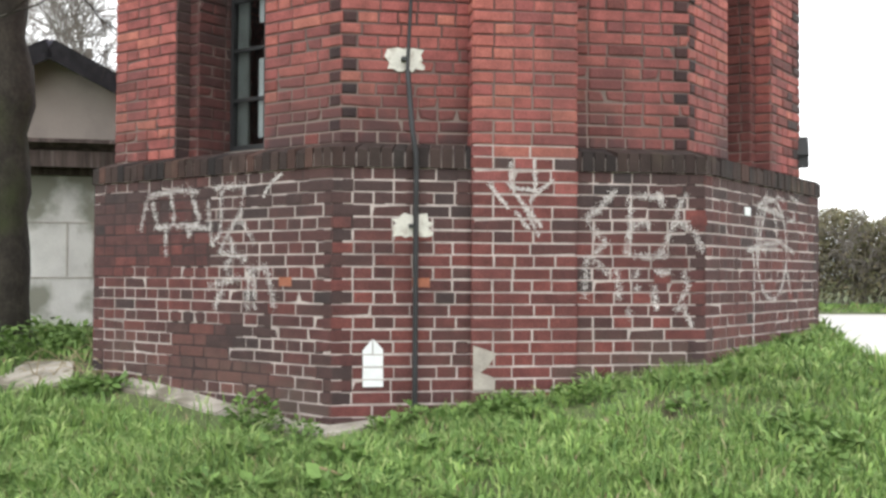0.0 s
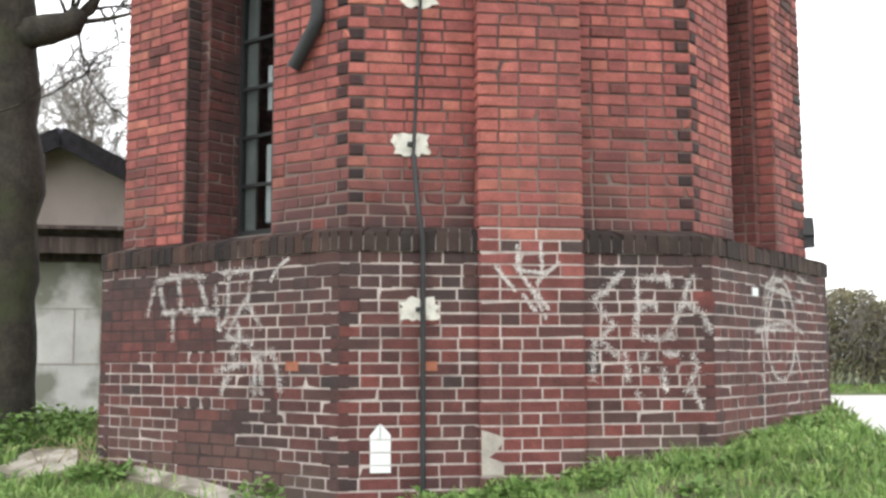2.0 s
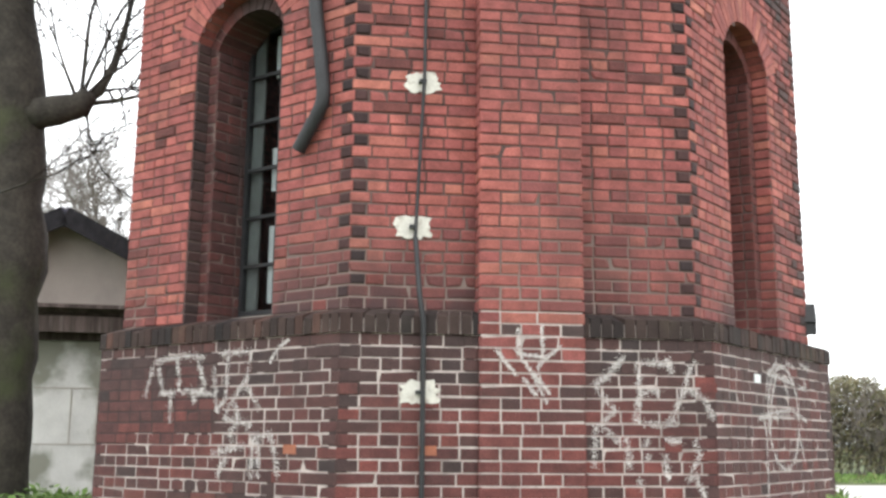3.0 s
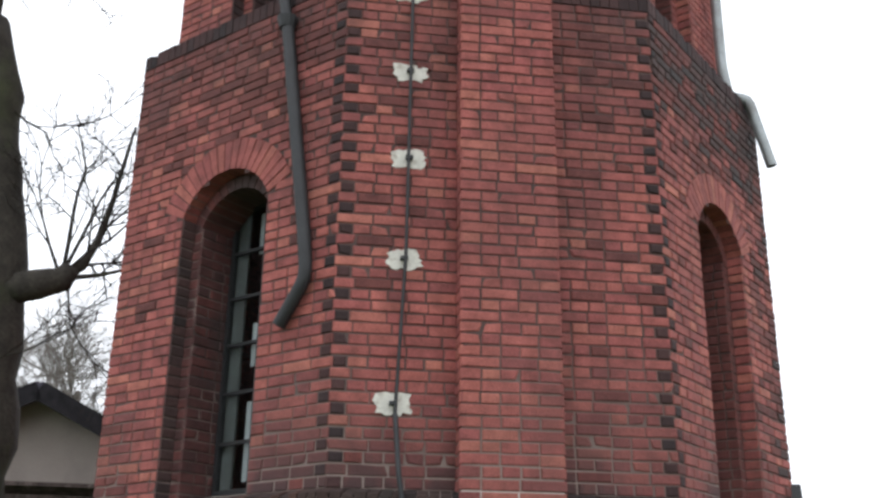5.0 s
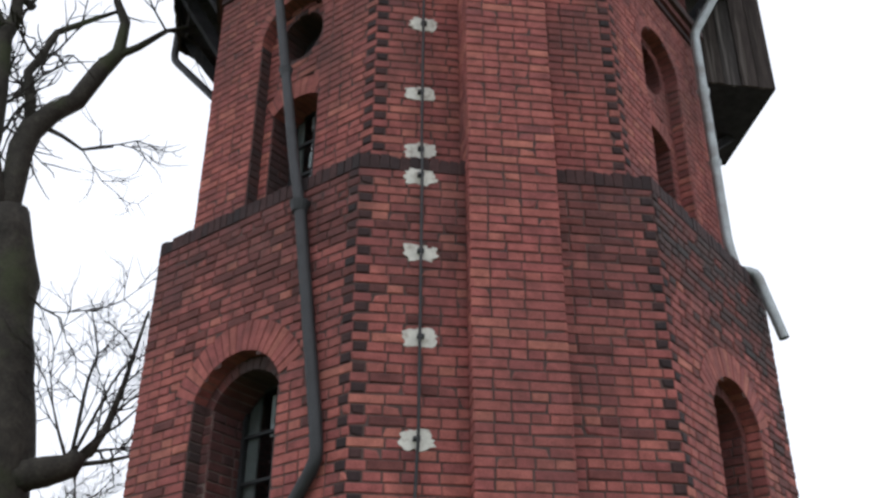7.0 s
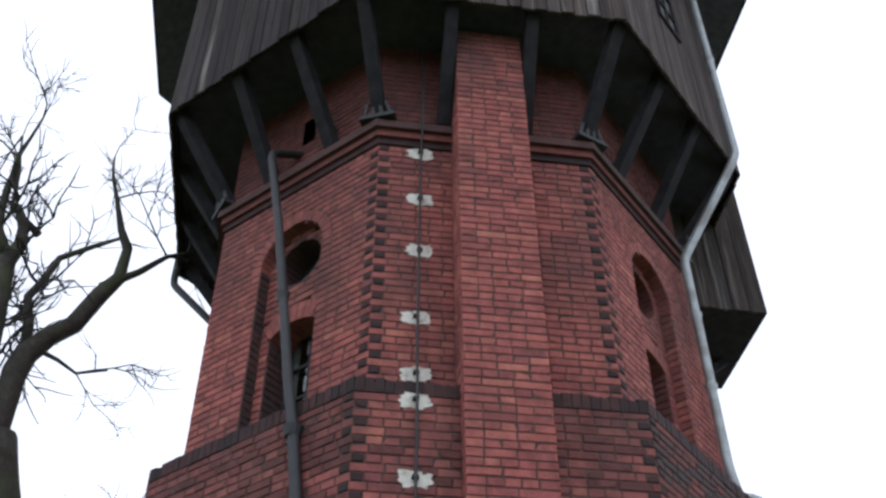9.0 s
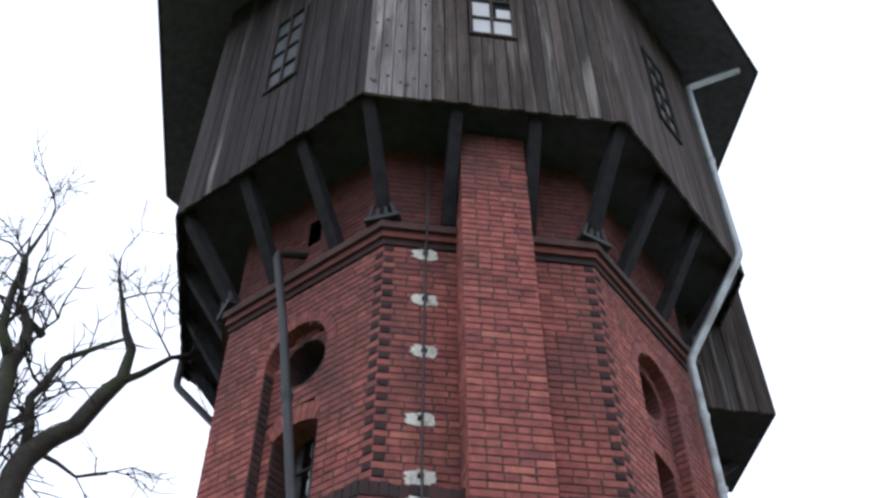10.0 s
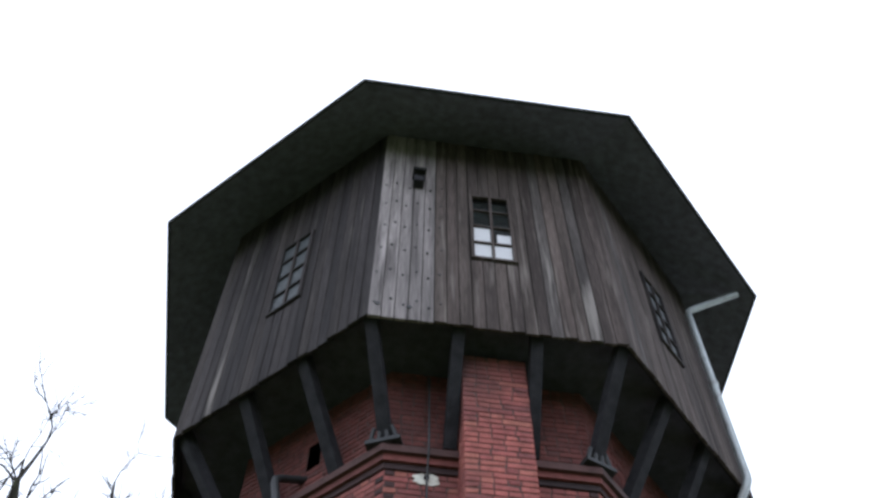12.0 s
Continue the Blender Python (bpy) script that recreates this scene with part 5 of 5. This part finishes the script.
rnd = random.Random(55)
weed("weed_clump", -1.17, 6.45, 0.17, 0.27, 330, 1, "small bushy green weed at the plinth's foot", 0.05)
weed("weed_clump", -0.83, 6.25, 0.1, 0.14, 90, 2, "small bushy green weed at the plinth's foot", 0.045)
for k, (x, y, r, h, n) in enumerate(((-3.3, 8.55, 0.3, 0.5, 320), (-3.75, 8.5, 0.35, 0.6, 420), (-3.0, 8.7, 0.25, 0.35, 220), (-3.45, 9.0, 0.35, 0.55, 380), (-3.9, 8.0, 0.3, 0.3, 260), (-2.5, 7.42, 0.16, 0.2, 120), (-4.2, 8.3, 0.35, 0.6, 350), (-2.4, 7.45, 0.16, 0.16, 130))):
    weed("weed_clump", x, y, r, h * 0.62, int(n * 0.6), 10 + k, "leafy green weeds beside the outbuilding", 0.075)
for k in range(44):
    t = rnd.random()
    if k < 15:
        x, y = -0.5 + 3.6 * t, 6.32 + 0.35 * t + rnd.uniform(-0.12, 0.05) + (max(0, -0.5 + 3.6 * t - 1.7) * 1.2)
        weed("weed_clump", x, y - 0.08, rnd.uniform(0.07, 0.17), rnd.uniform(0.05, 0.16), 55, 100 + k, "low leafy weeds along the plinth", 0.055)
    else:
        x, y = rnd.uniform(-3.2, 3.8), rnd.uniform(4.6, 6.2)
        weed("weed_clump", x, y, rnd.uniform(0.08, 0.17), rnd.uniform(0.05, 0.1), 60, 100 + k, "low broad-leaved weed in the grass", 0.06)
for k in range(4):
    x = 3.1 + 0.25 * k
    weed("weed_clump", x * 0.6 + 1.35, 7.6 + 0.22 * k, 0.2, rnd.uniform(0.18, 0.3), 150, 200 + k, "low leafy weeds along the plinth", 0.06)


for k in range(16):
    x, y = rnd.uniform(-2.6, -0.4), rnd.uniform(4.7, 5.9)
    weed("weed_clump", x, y, rnd.uniform(0.08, 0.15), rnd.uniform(0.08, 0.15), 60, 300 + k, "broad-leaved weed in the long grass", 0.085)
s = Soup()
q = Vector((-0.63, 5.35, ground_z(-0.63, 5.35) + 0.1))
s.tube([q, q + Vector((0.06, -0.03, -0.01)), q + Vector((0.14, -0.05, -0.035))], [0.006, 0.008, 0.005], 6)
tagged(new("stick", s.mesh("stick", DRY)), "dry broken stick lying in the grass", "stick")
s = Soup()
for k in range(42):
    q = Vector((rnd.gauss(-2.8, 0.2), rnd.gauss(7.85, 0.16), 0))
    q.z = ground_z(q.x, q.y) + rnd.uniform(0.02, 0.12)
    d = Vector((rnd.uniform(-1, 1), rnd.uniform(-1, 1), rnd.uniform(-0.2, 0.5))).normalized() * rnd.uniform(0.1, 0.28)
    s.tube([q, q + d * 0.5 + Vector((0, 0, 0.02)), q + d], [0.004, 0.003, 0.002], 4, caps=False)
tagged(new("dry_stalks", s.mesh("dry_stalks", DRY)), "tangle of dry dead stalks at the corner", "dead plants", kind="stuff")


def in_tower(x, y):
    c, s_ = math.cos(radians(-PHI)), math.sin(radians(-PHI))
    a, b = (x - CX) * c - (y - CY) * s_, (x - CX) * s_ + (y - CY) * c
    return max(max(abs(a), abs(b)), (abs(a) + abs(b)) * math.sqrt(0.5)) < AP_PLINTH + 0.01


def on_slab(x, y):
    c, s_ = math.cos(radians(-PHI + 45)), math.sin(radians(-PHI + 45))
    a, b = (x - CX) * c - (y - CY) * s_, (x - CX) * s_ + (y - CY) * c
    return -AP_PLINTH - 0.42 < b < 0 and -0.95 < a < 1.5


def grass(name, count, area, tall, seed, label, width=0.008):
    rnd = random.Random(seed)
    s, dry = Soup(), Soup()
    x0, x1, y0, y1 = area
    for k in range(count):
        x, y = rnd.uniform(x0, x1), rnd.uniform(y0, y1)
        if in_tower(x, y) or (on_slab(x, y) and rnd.random() < 0.93):
            continue
        if (11.8 < y < 19.1 and x > 3.7) or (-3.4 < x < -2.75 and 7.3 < y < 8.25):
            continue
        patch = noise.noise((x * 0.9, y * 0.9, 3.0))
        if patch + 0.6 * noise.noise((x * 2.3, y * 2.3, 1.0)) < -0.3 and rnd.random() < 0.75:
            continue
        fine = noise.noise((x * 3.1, y * 3.1, 8.0))
        h = tall * rnd.uniform(0.4, 1.25) * max(0.35, 1 + 0.9 * patch + 0.8 * fine) * (1.0 + 0.75 * smooth(0.0, -1.4, x) if y < 6 else 1)
        g = ground_z(x, y) - 0.005
        a = rnd.uniform(0, 6.28)
        lean = rnd.uniform(0.1, 0.75) * h
        dx, dy = math.cos(a) * lean, math.sin(a) * lean
        b = rnd.uniform(0, 6.28)
        wx, wy = math.cos(b) * width * rnd.uniform(0.6, 1.3), math.sin(b) * width
        v = [(x - wx, y - wy, g), (x + wx, y + wy, g), (x + wx * 0.7 + dx * 0.35, y + wy * 0.7 + dy * 0.35, g + h * 0.6), (x - wx * 0.7 + dx * 0.35, y - wy * 0.7 + dy * 0.35, g + h * 0.6), (x + dx, y + dy, g + h * rnd.uniform(0.8, 1.0))]
        (dry if rnd.random() < 0.045 else s).add(v, [(0, 1, 2, 3), (3, 2, 4)])
    for k in range(count // 70):
        x, y = rnd.uniform(x0, x1), rnd.uniform(y0, y1)
        if in_tower(x, y) or on_slab(x, y) or (11.8 < y < 19.1 and x > 3.7):
            continue
        if x > -0.6 and rnd.random() < 0.6:
            continue
        th = tall * rnd.uniform(1.1, 2.4) * (1.25 if x < -1.0 else 1.0)
        for j in range(24):
            px, py = x + rnd.gauss(0, 0.03), y + rnd.gauss(0, 0.03)
            g = ground_z(px, py) - 0.005
            h = th * rnd.uniform(0.5, 1.0)
            a = math.atan2(py - y, px - x) + rnd.uniform(-0.5, 0.5)
            l1, l2 = h * rnd.uniform(0.1, 0.3), h * rnd.uniform(0.5, 1.1)
            b = rnd.uniform(0, 3.14)
            wx, wy = math.cos(b) * width, math.sin(b) * width
            c, sn = math.cos(a), math.sin(a)
            v = [(px - wx, py - wy, g), (px + wx, py + wy, g), (px + wx + c * l1, py + wy + sn * l1, g + h * 0.65), (px - wx + c * l1, py - wy + sn * l1, g + h * 0.65), (px + c * l2, py + sn * l2, g + h * rnd.uniform(0.6, 0.95))]
            s.add(v, [(0, 1, 2, 3), (3, 2, 4)])
    tagged(new(name, s.mesh(name, GRASS)), label, "grass", kind="stuff")
    if dry.v:
        tagged(new("dry_grass", dry.mesh("dry_grass", DRY)), "scattered dry straw-coloured stalks", "grass", kind="stuff")


grass("grass", 120000, (-3.6, 4.2, 4.2, 7.6), 0.075, 1, "lush spring grass before the tower", 0.0055)
grass("grass", 26000, (2.0, 6.6, 7.4, 11.9), 0.06, 2, "lush spring grass beside the tower")
grass("grass", 5000, (-6.5, -2.4, 7.4, 12.9), 0.11, 3, "rough grass beside the outbuilding", 0.008)
grass("grass", 24000, (-4.5, 4.5, -1.5, 4.2), 0.08, 5, "short grass where the ground falls away", 0.01)
grass("grass", 9000, (4.0, 16.0, 19.1, 20.6), 0.08, 4, "grass verge beyond the road", 0.014)

# ---- hedge and distance beyond the road ----
hedge = thing("hedge", "untrimmed brown-green scrub hedge beyond the road", "hedge", (10, 21.2, 1.02))
rnd = random.Random(61)
s, q = Soup(), Soup()
for k in range(90000):
    x = rnd.uniform(-5.0, 8.0)
    top = 1.75 + 0.3 * noise.noise((x * 1.3, 0, 5)) + 0.15 * noise.noise((x * 4, 0, 9))
    z = top * rnd.random() ** 0.7
    y = rnd.uniform(-0.6, 0.8) * (1 - 0.3 * z / top)
    p = Vector((x, y, z))
    d = Vector((rnd.uniform(-1, 1), rnd.uniform(-1, 1), rnd.uniform(-0.3, 1))).normalized()
    L = rnd.uniform(0.05, 0.1)
    leaf(s, p, d, Vector((rnd.uniform(-1, 1), rnd.uniform(-1, 0.2), 1)).normalized(), L, L * 0.6)
for k in range(260):
    x = rnd.uniform(-5.0, 8.0)
    twigs(q, Vector((x, rnd.uniform(-0.4, 0.4), -0.05)), Vector((rnd.uniform(-0.3, 0.3), rnd.uniform(-0.3, 0.2), 1)), rnd.uniform(0.7, 1.2), 0.015, 2, rnd)
part("leaves", s.mesh("leaves", SCRUB), hedge, "", "stuff")
part("branch_work", q.mesh("branch_work", TWIG_FAR), hedge, "", "stuff")
s = Soup()
n = 60
v = []
for k in range(n + 1):
    x = -900 + 1800 * k / n
    h = 14 + 6 * math.sin(x * 0.004) + 4 * noise.noise((x * 0.01, 0, 0))
    v += [Vector((x, 700, 0)), Vector((x, 760, h)), Vector((x, 820, 0))]
s.add(v, [(3 * k + j, 3 * k + 3 + j, 3 * k + 4 + j, 3 * k + 1 + j) for k in range(n) for j in (0, 1)])
tagged(new("backdrop", s.mesh("backdrop", HILL, True)), "low hazy hills on the horizon", "hill", kind="structure")

# ---- the separate bricks of the front plinth and the pilaster's foot ----
shapes = {}
for kind in range(24):
    rnd = random.Random(900 + kind)
    s = Soup()
    L, H, D, c = (0.25, 0.066, 0.0035, 0.003) if kind < 12 else (0.12, 0.066, 0.0035, 0.003)
    v, f = brick_verts(-L / 2, L / 2, -H / 2, H / 2, D, rnd, c)
    s.add(v, f)
    shapes[kind] = s
meshes = {}
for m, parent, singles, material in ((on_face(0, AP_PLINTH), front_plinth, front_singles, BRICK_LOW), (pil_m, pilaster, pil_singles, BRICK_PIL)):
    rnd = random.Random(77)
    for a, b, c, d, k in singles:
        kind = rnd.randrange(12) + (0 if b - a > 0.18 else 12)
        mt = material
        if parent is not pilaster:
            edge = max(0.0, 1 - (AP_PLINTH * T8 - abs((a + b) / 2)) / 0.22) * 0.55
            if rnd.random() < max(edge, 0.9 * smooth(1.72, 2.12, d)) + 0.07:
                mt = BRICK_SOOT
        if mt is BRICK_LOW and rnd.random() < 0.25:
            mt = BRICK_AGED
        if parent is pilaster and rnd.random() < 1.0 - 0.6 * smooth(1.7, 2.5, d):
            mt = BRICK_AGED if rnd.random() < 0.8 else BRICK_LOW
        key = (kind, mt.name)
        if key not in meshes:
            meshes[key] = shapes[kind].mesh("brick", mt)
        part("brick", meshes[key], parent, m=m @ Matrix.Translation(((a + b) / 2, 0, (c + d) / 2)) @ Matrix.Diagonal(((b - a) / (0.25 if kind < 12 else 0.12), 1, (d - c) / 0.066, 1)))
